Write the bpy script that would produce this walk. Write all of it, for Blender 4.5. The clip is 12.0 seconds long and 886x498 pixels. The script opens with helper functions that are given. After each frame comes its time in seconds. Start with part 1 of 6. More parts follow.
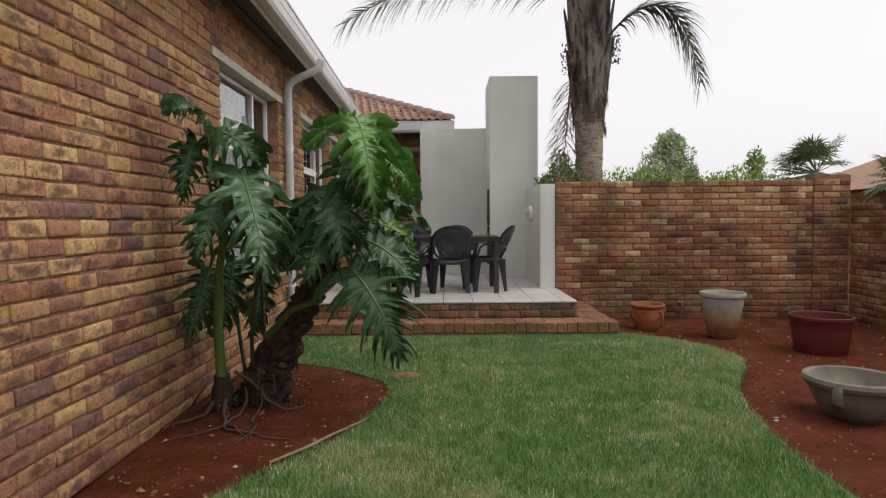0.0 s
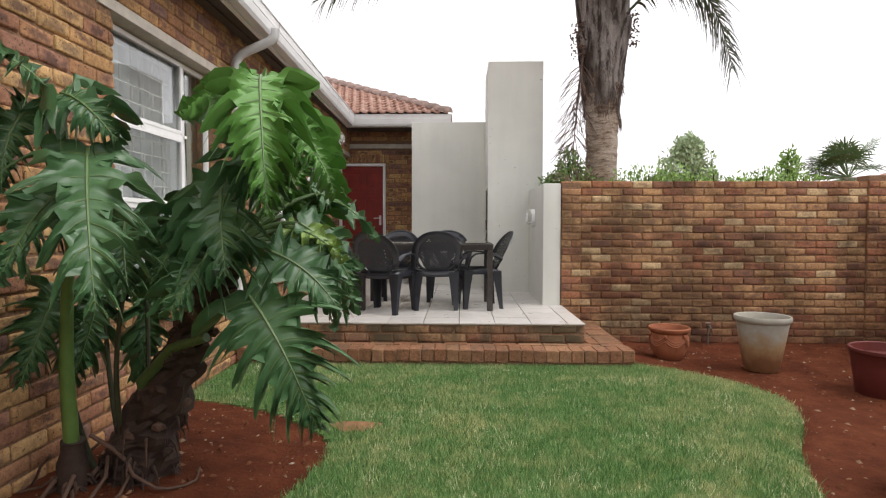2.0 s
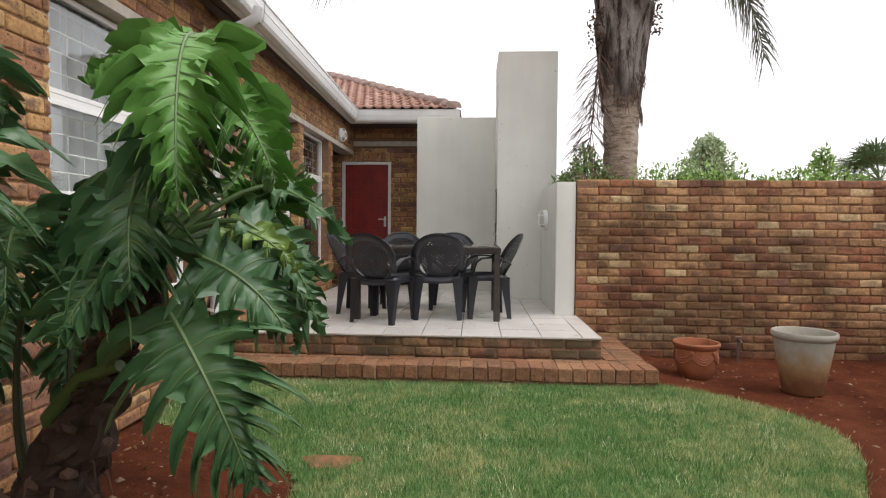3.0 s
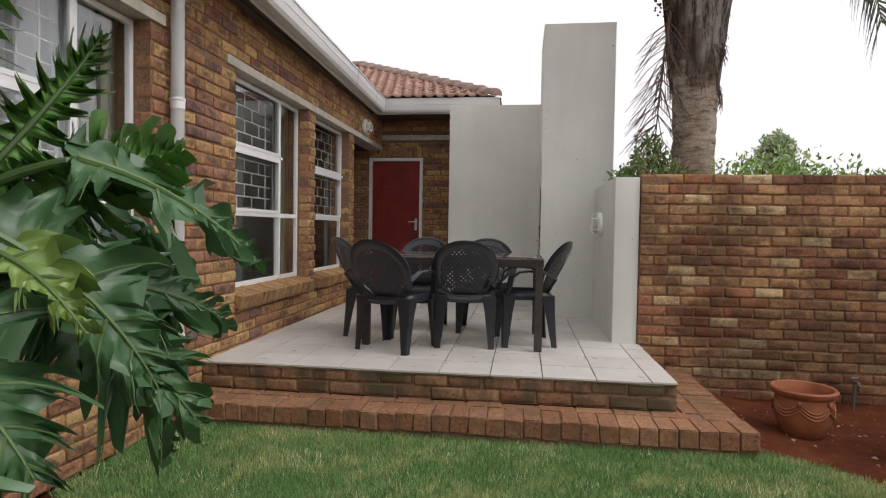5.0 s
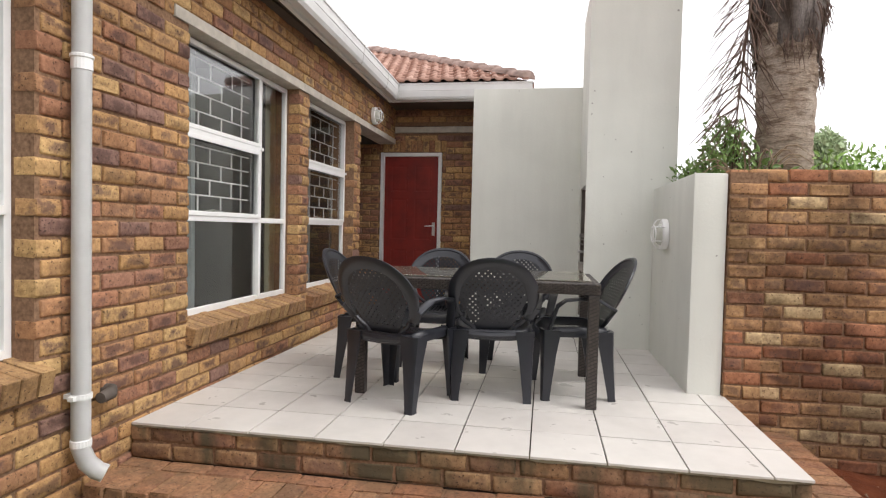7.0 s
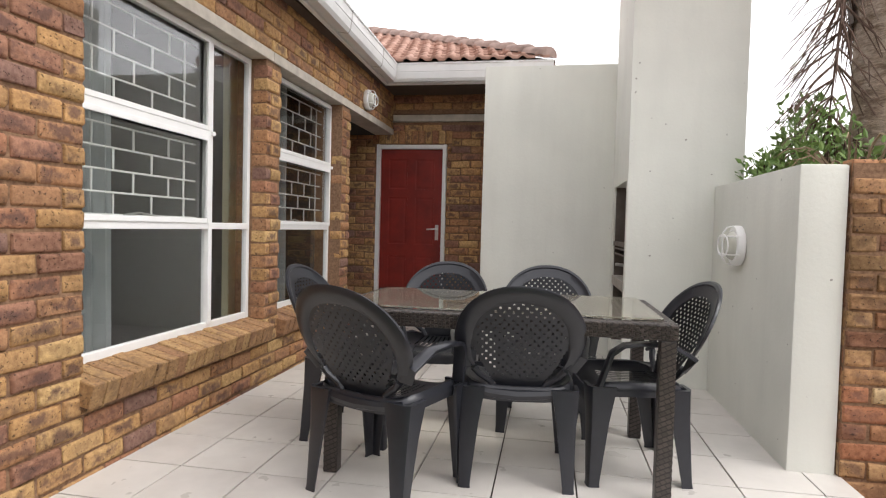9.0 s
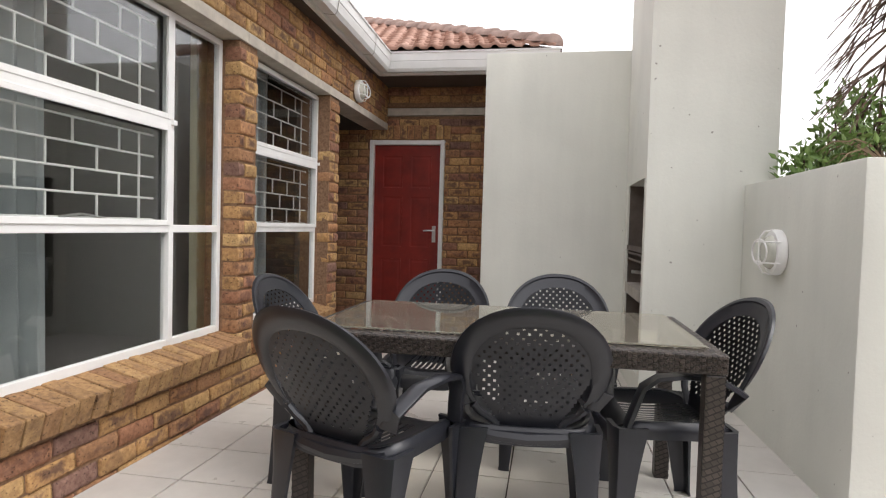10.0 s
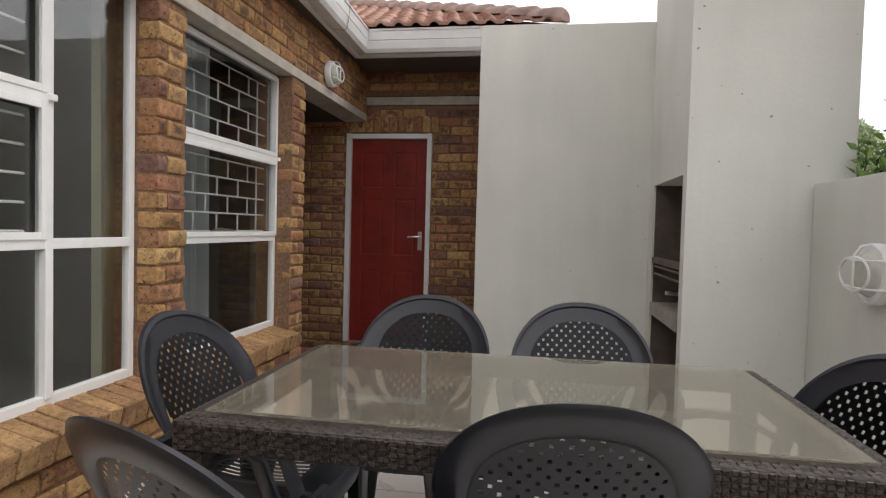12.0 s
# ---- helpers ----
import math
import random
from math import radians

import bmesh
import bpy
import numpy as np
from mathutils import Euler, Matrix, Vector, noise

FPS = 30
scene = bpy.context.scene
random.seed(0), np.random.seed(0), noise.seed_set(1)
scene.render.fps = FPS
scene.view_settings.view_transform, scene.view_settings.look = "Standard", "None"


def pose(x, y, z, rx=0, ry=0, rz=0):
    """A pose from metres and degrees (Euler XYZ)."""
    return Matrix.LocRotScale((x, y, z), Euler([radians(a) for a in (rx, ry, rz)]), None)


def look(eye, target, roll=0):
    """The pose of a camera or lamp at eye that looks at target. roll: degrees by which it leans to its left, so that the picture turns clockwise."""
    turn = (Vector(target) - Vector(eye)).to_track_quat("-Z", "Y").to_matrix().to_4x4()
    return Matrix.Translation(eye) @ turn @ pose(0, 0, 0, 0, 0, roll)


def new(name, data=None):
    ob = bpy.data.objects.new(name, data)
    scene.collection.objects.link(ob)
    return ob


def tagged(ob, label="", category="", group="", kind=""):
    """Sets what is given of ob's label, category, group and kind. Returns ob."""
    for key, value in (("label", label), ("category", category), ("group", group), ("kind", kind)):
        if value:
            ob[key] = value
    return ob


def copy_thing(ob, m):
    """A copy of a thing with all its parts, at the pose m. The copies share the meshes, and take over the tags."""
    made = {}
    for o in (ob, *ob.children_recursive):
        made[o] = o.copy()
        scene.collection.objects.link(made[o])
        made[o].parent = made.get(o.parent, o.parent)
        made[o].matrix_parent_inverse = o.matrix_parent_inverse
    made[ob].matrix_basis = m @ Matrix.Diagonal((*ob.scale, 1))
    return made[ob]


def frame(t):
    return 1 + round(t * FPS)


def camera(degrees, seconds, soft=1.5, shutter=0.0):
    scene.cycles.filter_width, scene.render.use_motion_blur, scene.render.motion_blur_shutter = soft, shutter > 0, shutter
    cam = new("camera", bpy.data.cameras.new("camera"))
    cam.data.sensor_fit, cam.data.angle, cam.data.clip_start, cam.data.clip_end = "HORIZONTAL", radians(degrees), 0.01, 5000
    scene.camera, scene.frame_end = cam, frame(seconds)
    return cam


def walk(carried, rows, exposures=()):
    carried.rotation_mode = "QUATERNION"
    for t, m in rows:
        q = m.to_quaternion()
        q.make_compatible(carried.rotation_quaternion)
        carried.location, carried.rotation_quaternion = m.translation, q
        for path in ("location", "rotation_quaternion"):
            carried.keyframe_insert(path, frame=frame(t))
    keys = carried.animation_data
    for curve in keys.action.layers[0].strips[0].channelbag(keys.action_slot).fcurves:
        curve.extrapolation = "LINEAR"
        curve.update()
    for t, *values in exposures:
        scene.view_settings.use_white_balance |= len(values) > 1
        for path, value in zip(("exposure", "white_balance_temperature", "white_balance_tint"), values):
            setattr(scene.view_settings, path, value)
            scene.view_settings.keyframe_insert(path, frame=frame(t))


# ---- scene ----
# camera and walk
cam = camera(73.8, 12.0, soft=1.2)
PATH = [
    (0, (0.273, 0.278, 1.252), (0.257, 2.275, 1.158), -0.5),
    (0.5, (0.356, 0.549, 1.262), (0.335, 2.546, 1.169), -0.4),
    (1, (0.455, 0.843, 1.260), (0.427, 2.841, 1.171), -0.3),
    (1.5, (0.536, 1.125, 1.250), (0.487, 3.122, 1.165), -0.2),
    (2, (0.570, 1.407, 1.252), (0.511, 3.405, 1.173), 0.1),
    (2.5, (0.612, 1.685, 1.248), (0.537, 3.683, 1.171), 0.2),
    (3, (0.670, 1.971, 1.244), (0.562, 3.967, 1.173), 0.5),
    (5, (0.752, 3.112, 1.276), (0.487, 5.093, 1.21), 0.9),
    (5.5, (0.709, 3.409, 1.300), (0.424, 5.388, 1.233), 1.0),
    (6, (0.678, 3.71, 1.315), (0.367, 5.685, 1.249), 1.1),
    (6.5, (0.645, 4.007, 1.328), (0.316, 5.978, 1.26), 1.3),
    (7, (0.601, 4.296, 1.347), (0.262, 6.266, 1.281), 1.3),
    (9, (0.415, 5.337, 1.410), (0.062, 7.304, 1.338), 1.5),
    (9.5, (0.388, 5.569, 1.424), (0.041, 7.537, 1.352), 1.6),
    (10, (0.355, 5.785, 1.432), (0.004, 7.753, 1.358), 1.6),
    (10.5, (0.308, 6.011, 1.448), (-0.037, 7.98, 1.376), 1.6),
    (11, (0.273, 6.204, 1.457), (-0.055, 8.176, 1.386), 1.6),
    (11.5, (0.258, 6.418, 1.471), (-0.059, 8.391, 1.4), 1.5),
    (12, (0.237, 6.6, 1.483), (-0.082, 8.573, 1.412), 1.5),
]
EXPOSURES = [(0.0, -0.5), (1.0, -0.15), (1.5, 0.03), (2.5, 0.07), (3.0, 0.0), (5.0, -0.35), (5.5, -0.25), (6.5, 0.2), (7.5, 0.35), (9.5, 0.42), (10.5, 0.3), (11.0, 0.24), (11.5, 0.1), (12.0, -0.03)]
walk(cam, [(t, look(eye, target, roll)) for t, eye, target, roll in PATH], EXPOSURES)

# world: a bright overcast sky, one wide soft sun
SUN_ELEV, SUN_AZ = 55.0, 105.0
world = bpy.data.worlds.new("world")
scene.world = world
world.use_nodes = True
wn, wl = world.node_tree.nodes, world.node_tree.links
sky = wn.new("ShaderNodeTexSky")
sky.sky_type = "NISHITA"
sky.sun_disc = False
sky.sun_elevation, sky.sun_rotation = radians(SUN_ELEV), radians(SUN_AZ)
sky.air_density, sky.dust_density, sky.ozone_density = 1.0, 4.0, 1.0
pale = wn.new("ShaderNodeHueSaturation")
pale.inputs["Saturation"].default_value = 0.12
cloud = wn.new("ShaderNodeMix")
cloud.data_type = "RGBA"
cloud.inputs["Factor"].default_value = 0.6
cloud.inputs["B"].default_value = (11.6, 11.2, 11.5, 1)
wl.new(sky.outputs[0], pale.inputs["Color"])
wl.new(pale.outputs[0], cloud.inputs["A"])
bg = wn["Background"]
bg.inputs["Strength"].default_value = 0.16
wl.new(cloud.outputs["Result"], bg.inputs["Color"])

sun_data = bpy.data.lights.new("sun", "SUN")
sun_data.energy, sun_data.angle, sun_data.color = 1.2, radians(35), (1.0, 0.97, 0.92)
sun = new("sun", sun_data)
az = radians(SUN_AZ)
sun.matrix_world = look((8 * math.sin(az), 8 * math.cos(az), 8 * math.tan(radians(SUN_ELEV))), (0, 0, 0))


# ---- materials ----
class Mat:
    """A node material under construction."""

    def __init__(self, name, rough=0.6, metal=0.0, spec=0.5):
        self.m = bpy.data.materials.new(name)
        self.m.use_nodes = True
        self.n, self.l = self.m.node_tree.nodes, self.m.node_tree.links
        self.b = self.n["Principled BSDF"]
        self.b.inputs["Roughness"].default_value = rough
        self.b.inputs["Metallic"].default_value = metal
        self.b.inputs["Specular IOR Level"].default_value = spec
        self.pos = self.n.new("ShaderNodeNewGeometry").outputs["Position"]

    def coords(self, kind="Object"):
        return self.n.new("ShaderNodeTexCoord").outputs[kind]

    def noise(self, scale, detail=4.0, rough=0.55, at=None, w=None, stretch=None):
        t = self.n.new("ShaderNodeTexNoise")
        t.inputs["Scale"].default_value, t.inputs["Detail"].default_value = scale, detail
        t.inputs["Roughness"].default_value = rough
        src = self.pos if at is None else at
        if stretch:
            mp = self.n.new("ShaderNodeMapping")
            mp.inputs["Scale"].default_value = stretch
            self.l.new(src, mp.inputs["Vector"])
            src = mp.outputs[0]
        if w is not None:
            t.noise_dimensions = "4D"
            self.l.new(w, t.inputs["W"])
        self.l.new(src, t.inputs["Vector"])
        return t.outputs["Fac"]

    def ramp(self, fac, stops, mode="LINEAR"):
        r = self.n.new("ShaderNodeValToRGB")
        r.color_ramp.interpolation = mode
        el = r.color_ramp.elements
        while len(el) < len(stops):
            el.new(0.5)
        for e, (p, c) in zip(el, stops):
            e.position = p
            e.color = (*c, 1) if isinstance(c, tuple) else (c, c, c, 1)
        self.l.new(fac, r.inputs[0])
        return r.outputs[0]

    def mix(self, fac, a, b, blend="MIX"):
        x = self.n.new("ShaderNodeMix")
        x.data_type, x.blend_type = "RGBA", blend
        for v, s in ((fac, x.inputs["Factor"]), (a, x.inputs["A"]), (b, x.inputs["B"])):
            if isinstance(v, (int, float)):
                s.default_value = v
            elif isinstance(v, tuple):
                s.default_value = (*v, 1)
            else:
                self.l.new(v, s)
        return x.outputs["Result"]

    def math(self, op, a, b=0.0):
        x = self.n.new("ShaderNodeMath")
        x.operation = op
        for v, s in ((a, x.inputs[0]), (b, x.inputs[1])):
            if isinstance(v, (int, float)):
                s.default_value = v
            else:
                self.l.new(v, s)
        return x.outputs[0]

    def color(self, c):
        if isinstance(c, tuple):
            self.b.inputs["Base Color"].default_value = (*c, 1)
        else:
            self.l.new(c, self.b.inputs["Base Color"])
        return self

    def rough(self, r):
        self.l.new(r, self.b.inputs["Roughness"])
        return self

    def bump(self, h, strength=0.3, dist=0.005):
        u = self.n.new("ShaderNodeBump")
        u.inputs["Strength"].default_value, u.inputs["Distance"].default_value = strength, dist
        self.l.new(h, u.inputs["Height"])
        self.l.new(u.outputs[0], self.b.inputs["Normal"])
        return self

    def rand(self, island):
        if island:
            return self.n.new("ShaderNodeNewGeometry").outputs["Random Per Island"]
        return self.n.new("ShaderNodeObjectInfo").outputs["Random"]


def brick_material(name, island, stops, blotch=0.8, stain=0.0, moss=0.0, local=True, dirt=0.66):
    """Flashed clay brick: tan to red-brown, often with a dark fired heart, pitted and speckled."""
    k = Mat(name, 0.85, spec=0.25)
    r = k.rand(island)
    base = k.ramp(r, stops, "CONSTANT")
    w = k.math("MULTIPLY", r, 37.0)
    fine = k.noise(42, 6, 0.7, w=w)
    base = k.mix(0.72, base, k.ramp(fine, [(0.32, (0.34, 0.27, 0.26)), (0.64, 1.0)]), "MULTIPLY")
    flash = k.noise(14, 5, 0.7, w=w)
    if local:
        sep = k.n.new("ShaderNodeSeparateXYZ")
        k.l.new(k.coords("UV"), sep.inputs[0])
        far = k.math("MAXIMUM", k.math("ABSOLUTE", sep.outputs["X"]), k.math("ABSOLUTE", sep.outputs["Y"]))
        heart = k.math("SUBTRACT", k.math("MULTIPLY", k.math("SUBTRACT", flash, 0.30), 2.1), far)
        second = k.math("FRACT", k.math("MULTIPLY", r, 61.7))
        amount = k.math("MULTIPLY", k.ramp(heart, [(0.0, 0.0), (0.34, 1.0)]), k.math("MULTIPLY", k.ramp(second, [(0.2, 0.12), (0.62, 0.95)]), blotch))
    else:
        amount = k.math("MULTIPLY", k.ramp(flash, [(0.5, 0.0), (0.62, 1.0)]), blotch)
    base = k.mix(amount, base, (0.135, 0.076, 0.064))
    spots = k.ramp(k.noise(80, 2, 0.55, w=w), [(0.61, 0.0), (0.67, 1.0)])
    base = k.mix(k.math("MULTIPLY", spots, 0.7), base, (0.04, 0.024, 0.02))
    if stain:
        sep2 = k.n.new("ShaderNodeSeparateXYZ")
        k.l.new(k.pos, sep2.inputs[0])
        wet = k.math("ADD", sep2.outputs["Z"], k.math("MULTIPLY", k.noise(2.2, 4), 1.3))
        base = k.mix(k.math("MULTIPLY", k.ramp(wet, [(0.5, 1.0), (1.35, 0.0)]), stain), base, (0.15, 0.055, 0.03))
    grime = k.ramp(k.noise(1.1 if dirt > 0.5 else 1.9, 5, 0.65), [(0.38, 1.0), (0.66, dirt)] if dirt > 0.5 else [(0.42, 1.0), (0.60, dirt)])
    base = k.mix(1.0, base, grime, "MULTIPLY")
    if moss:
        damp = k.ramp(k.noise(4.5, 3, 0.6, stretch=(1, 1, 0.25)), [(0.48, 0.0), (0.62, 1.0)])
        base = k.mix(k.math("MULTIPLY", damp, moss), base, (0.075, 0.066, 0.04))
    k.color(base)
    k.bump(k.mix(0.5, fine, spots), 0.75, 0.006)
    return k.m


HOUSE = [(0.0, (0.66, 0.39, 0.17)), (0.15, (0.52, 0.285, 0.15)), (0.27, (0.71, 0.455, 0.205)), (0.40, (0.50, 0.25, 0.145)),
         (0.50, (0.64, 0.385, 0.175)), (0.63, (0.44, 0.23, 0.15)), (0.73, (0.76, 0.505, 0.23)), (0.84, (0.58, 0.31, 0.155)), (0.95, (0.34, 0.20, 0.155))]
GARDEN = [(0.0, (0.54, 0.315, 0.155)), (0.16, (0.46, 0.235, 0.12)), (0.32, (0.58, 0.345, 0.165)), (0.46, (0.45, 0.20, 0.105)),
          (0.58, (0.53, 0.30, 0.145)), (0.70, (0.34, 0.17, 0.10)), (0.80, (0.60, 0.37, 0.18)), (0.89, (0.76, 0.56, 0.31))]
RISER = [(0.0, (0.42, 0.25, 0.13)), (0.25, (0.34, 0.20, 0.115)), (0.5, (0.48, 0.30, 0.155)), (0.75, (0.36, 0.19, 0.11))]
STEP = [(0.0, (0.40, 0.205, 0.11)), (0.3, (0.37, 0.18, 0.095)), (0.55, (0.42, 0.23, 0.125)), (0.8, (0.36, 0.185, 0.105))]
M_BRICK = brick_material("face_brick", False, HOUSE, 0.85, 0.35)
M_BRICK_ALL = brick_material("face_brick_field", True, HOUSE, 0.85, 0.35)
M_GBRICK = brick_material("garden_brick", False, GARDEN, 0.6, 0.65, dirt=0.42)
M_GBRICK_ALL = brick_material("garden_brick_field", True, GARDEN, 0.6, 0.65, dirt=0.42)
M_STEP = brick_material("paving_brick", False, STEP, 0.25, 0.0, 0.35, False)
SILL = [(0.0, (0.55, 0.335, 0.16)), (0.3, (0.47, 0.275, 0.14)), (0.55, (0.60, 0.38, 0.18)), (0.8, (0.44, 0.245, 0.13))]
M_SILL = brick_material("sill_brick", False, SILL, 0.4, 0.0, 0.0, False)
M_RISER = brick_material("damp_brick", False, RISER, 0.5, 0.0, 0.85, dirt=0.6)
M_RISER_ALL = brick_material("damp_brick_field", True, RISER, 0.5, 0.0, 0.85, dirt=0.6)


def mortar_material():
    k = Mat("mortar", 0.95, spec=0.1)
    k.color(k.ramp(k.noise(60, 4), [(0.3, (0.16, 0.095, 0.06)), (0.7, (0.31, 0.19, 0.118))]))
    return k.bump(k.noise(150, 3), 0.5, 0.003).m


def plaster_material():
    k = Mat("painted_plaster", 0.75, spec=0.3)
    big = k.noise(1.6, 3)
    c = k.ramp(big, [(0.3, (0.645, 0.65, 0.595)), (0.7, (0.715, 0.72, 0.66))])
    streak = k.ramp(k.noise(5, 5, 0.6, stretch=(1, 1, 0.12)), [(0.45, 1.0), (0.8, 0.93)])
    c = k.mix(1.0, c, streak, "MULTIPLY")
    dots = k.ramp(k.noise(26, 1.5, 0.4), [(0.77, 0.0), (0.80, 1.0)])
    c = k.mix(k.math("MULTIPLY", dots, 0.7), c, (0.16, 0.14, 0.12))
    k.color(c)
    return k.bump(k.noise(45, 5, 0.6), 0.35, 0.004).m


def tile_material():
    k = Mat("ceramic_tile", 0.32, spec=0.5)
    r = k.rand(False)
    c = k.mix(r, (0.60, 0.565, 0.53), (0.67, 0.64, 0.60))
    dirt = k.ramp(k.noise(2.2, 5, 0.65), [(0.35, 1.0), (0.8, 0.80)])
    k.color(k.mix(1.0, c, dirt, "MULTIPLY"))
    k.rough(k.ramp(k.noise(6, 4), [(0.3, 0.25), (0.7, 0.5)]))
    return k.bump(k.noise(14, 3), 0.06, 0.002).m


def plain(name, col, rough=0.5, metal=0.0, vary=0.15, scale=12.0, bump=0.1):
    k = Mat(name, rough, metal)
    dark = tuple(v * (1 - vary) for v in col)
    k.color(k.ramp(k.noise(scale, 5, 0.6), [(0.3, dark), (0.7, col)]))
    if bump:
        k.bump(k.noise(scale * 6, 3), bump, 0.002)
    return k.m


def soil_material():
    k = Mat("red_soil", 0.95, spec=0.1)
    c = k.ramp(k.noise(5, 6, 0.65), [(0.3, (0.075, 0.022, 0.011)), (0.55, (0.13, 0.038, 0.017)), (0.8, (0.185, 0.062, 0.028))])
    c = k.mix(k.ramp(k.noise(90, 3, 0.7), [(0.62, 0.0), (0.75, 0.6)]), c, (0.26, 0.12, 0.07))
    k.color(c)
    return k.bump(k.noise(30, 7, 0.7), 0.9, 0.03).m


def grass_material(island):
    k = Mat("grass_blade" if island else "lawn_mat", 0.6 if island else 0.9, spec=0.3)
    patch = k.noise(2.0, 3, 0.6)
    drift = k.noise(0.55, 2, 0.5)
    dry = k.ramp(k.mix(0.4, k.mix(0.5, patch, drift), k.noise(7, 4, 0.7)), [(0.475, 0.0), (0.59, 0.9)])
    if island:
        r = k.rand(True)
        c = k.ramp(r, [(0.0, (0.082, 0.19, 0.062)), (0.5, (0.15, 0.29, 0.092)), (1.0, (0.26, 0.39, 0.135))])
        straw = k.math("MULTIPLY", k.ramp(r, [(0.88, 0.0), (0.90, 1.0)]), k.ramp(k.noise(3.0, 4, 0.7), [(0.50, 0.0), (0.60, 1.0)]))
        c = k.mix(k.math("MULTIPLY", dry, k.ramp(r, [(0.2, 0.25), (0.8, 1.0)])), c, (0.56, 0.55, 0.27))
        c = k.mix(straw, c, (0.85, 0.80, 0.55))
    else:
        c = k.mix(dry, (0.10, 0.17, 0.05), (0.30, 0.26, 0.115))
    k.color(c)
    return k.m


def leaf_material(name, lo, hi, rough=0.32, gloss=0.5):
    k = Mat(name, rough, spec=gloss)
    c = k.mix(k.rand(True), lo, hi)
    c = k.mix(k.ramp(k.noise(14, 4), [(0.3, 0.0), (0.8, 0.45)]), c, tuple(v * 1.35 for v in hi))
    k.color(c)
    k.b.inputs["Transmission Weight"].default_value = 0.0
    return k.bump(k.noise(35, 3), 0.25, 0.006).m


def glass_material():
    k = Mat("window_glass", 0.02, spec=0.5)
    k.color((0.92, 0.95, 0.94))
    k.b.inputs["Transmission Weight"].default_value = 1.0
    k.b.inputs["IOR"].default_value = 1.7
    return k.m


def roof_material():
    k = Mat("terracotta_tile", 0.8, spec=0.3)
    r = k.rand(False)
    c = k.mix(r, (0.35, 0.20, 0.15), (0.48, 0.31, 0.25))
    c = k.mix(k.ramp(k.noise(9, 5), [(0.45, 0.0), (0.8, 0.6)]), c, (0.17, 0.09, 0.065))
    k.color(c)
    return k.bump(k.noise(80, 3), 0.3, 0.003).m


M_MORTAR, M_PLASTER, M_TILE, M_SOIL = mortar_material(), plaster_material(), tile_material(), soil_material()
M_LAWN, M_BLADE, M_GLASS, M_ROOF = grass_material(False), grass_material(True), glass_material(), roof_material()
M_WHITE = plain("white_gloss_paint", (0.86, 0.86, 0.85), 0.35, vary=0.06, bump=0.05)
M_GUTTER = plain("white_gutter_paint", (0.74, 0.74, 0.73), 0.4, vary=0.1, scale=5)
M_CONCRETE = plain("lintel_concrete", (0.60, 0.55, 0.47), 0.85, vary=0.3, scale=9, bump=0.3)
M_SLAB = plain("braai_concrete", (0.36, 0.33, 0.29), 0.9, vary=0.3, scale=8, bump=0.3)
M_SOOT_SHADE = plain("soot_and_shade", (0.16, 0.13, 0.11), 0.9, vary=0.5, scale=6, bump=0.3)
M_RIDGE = plain("weathered_ridge_tile", (0.40, 0.29, 0.25), 0.85, vary=0.45, scale=7, bump=0.3)
M_BED = plain("mossy_bedding", (0.20, 0.165, 0.105), 0.95, vary=0.6, scale=9, bump=0.4)
M_GROUT = plain("tile_grout", (0.065, 0.05, 0.04), 0.95, vary=0.3, scale=20)
M_DOOR = plain("red_varnished_wood", (0.27, 0.016, 0.007), 0.55, vary=0.4, scale=4, bump=0.1)
M_CHROME = plain("brushed_steel", (0.62, 0.61, 0.6), 0.28, 1.0, vary=0.1, bump=0)
M_PLASTIC = plain("charcoal_plastic", (0.021, 0.0225, 0.029), 0.33, vary=0.15, scale=30, bump=0.12)
# Near-black, so the dimness indoors sits in the colour itself.
M_INNER_SHADE = plain("inner_shade", (0.035, 0.037, 0.032), 0.85, vary=0.05, scale=3, bump=0)
M_CURTAIN = plain("grey_curtain", (0.50, 0.54, 0.55), 0.9, vary=0.2, scale=8, bump=0)
def sheer_material():
    """Pale sheer cloth with a staggered block grid of lighter lines."""
    k = Mat("white_sheer", 0.9, spec=0.2)
    sep = k.n.new("ShaderNodeSeparateXYZ")
    k.l.new(k.pos, sep.inputs[0])
    flat = k.n.new("ShaderNodeCombineXYZ")
    k.l.new(sep.outputs["Y"], flat.inputs["X"])
    k.l.new(sep.outputs["Z"], flat.inputs["Y"])
    b = k.n.new("ShaderNodeTexBrick")
    b.inputs["Scale"].default_value = 1.0
    b.inputs["Brick Width"].default_value, b.inputs["Row Height"].default_value = 0.34, 0.17
    b.inputs["Mortar Size"].default_value = 0.006
    b.inputs["Color1"].default_value, b.inputs["Color2"].default_value = (0.86, 0.88, 0.90, 1), (0.89, 0.91, 0.93, 1)
    b.inputs["Mortar"].default_value = (0.93, 0.94, 0.95, 1)
    k.l.new(flat.outputs[0], b.inputs["Vector"])
    return k.color(b.outputs["Color"]).m


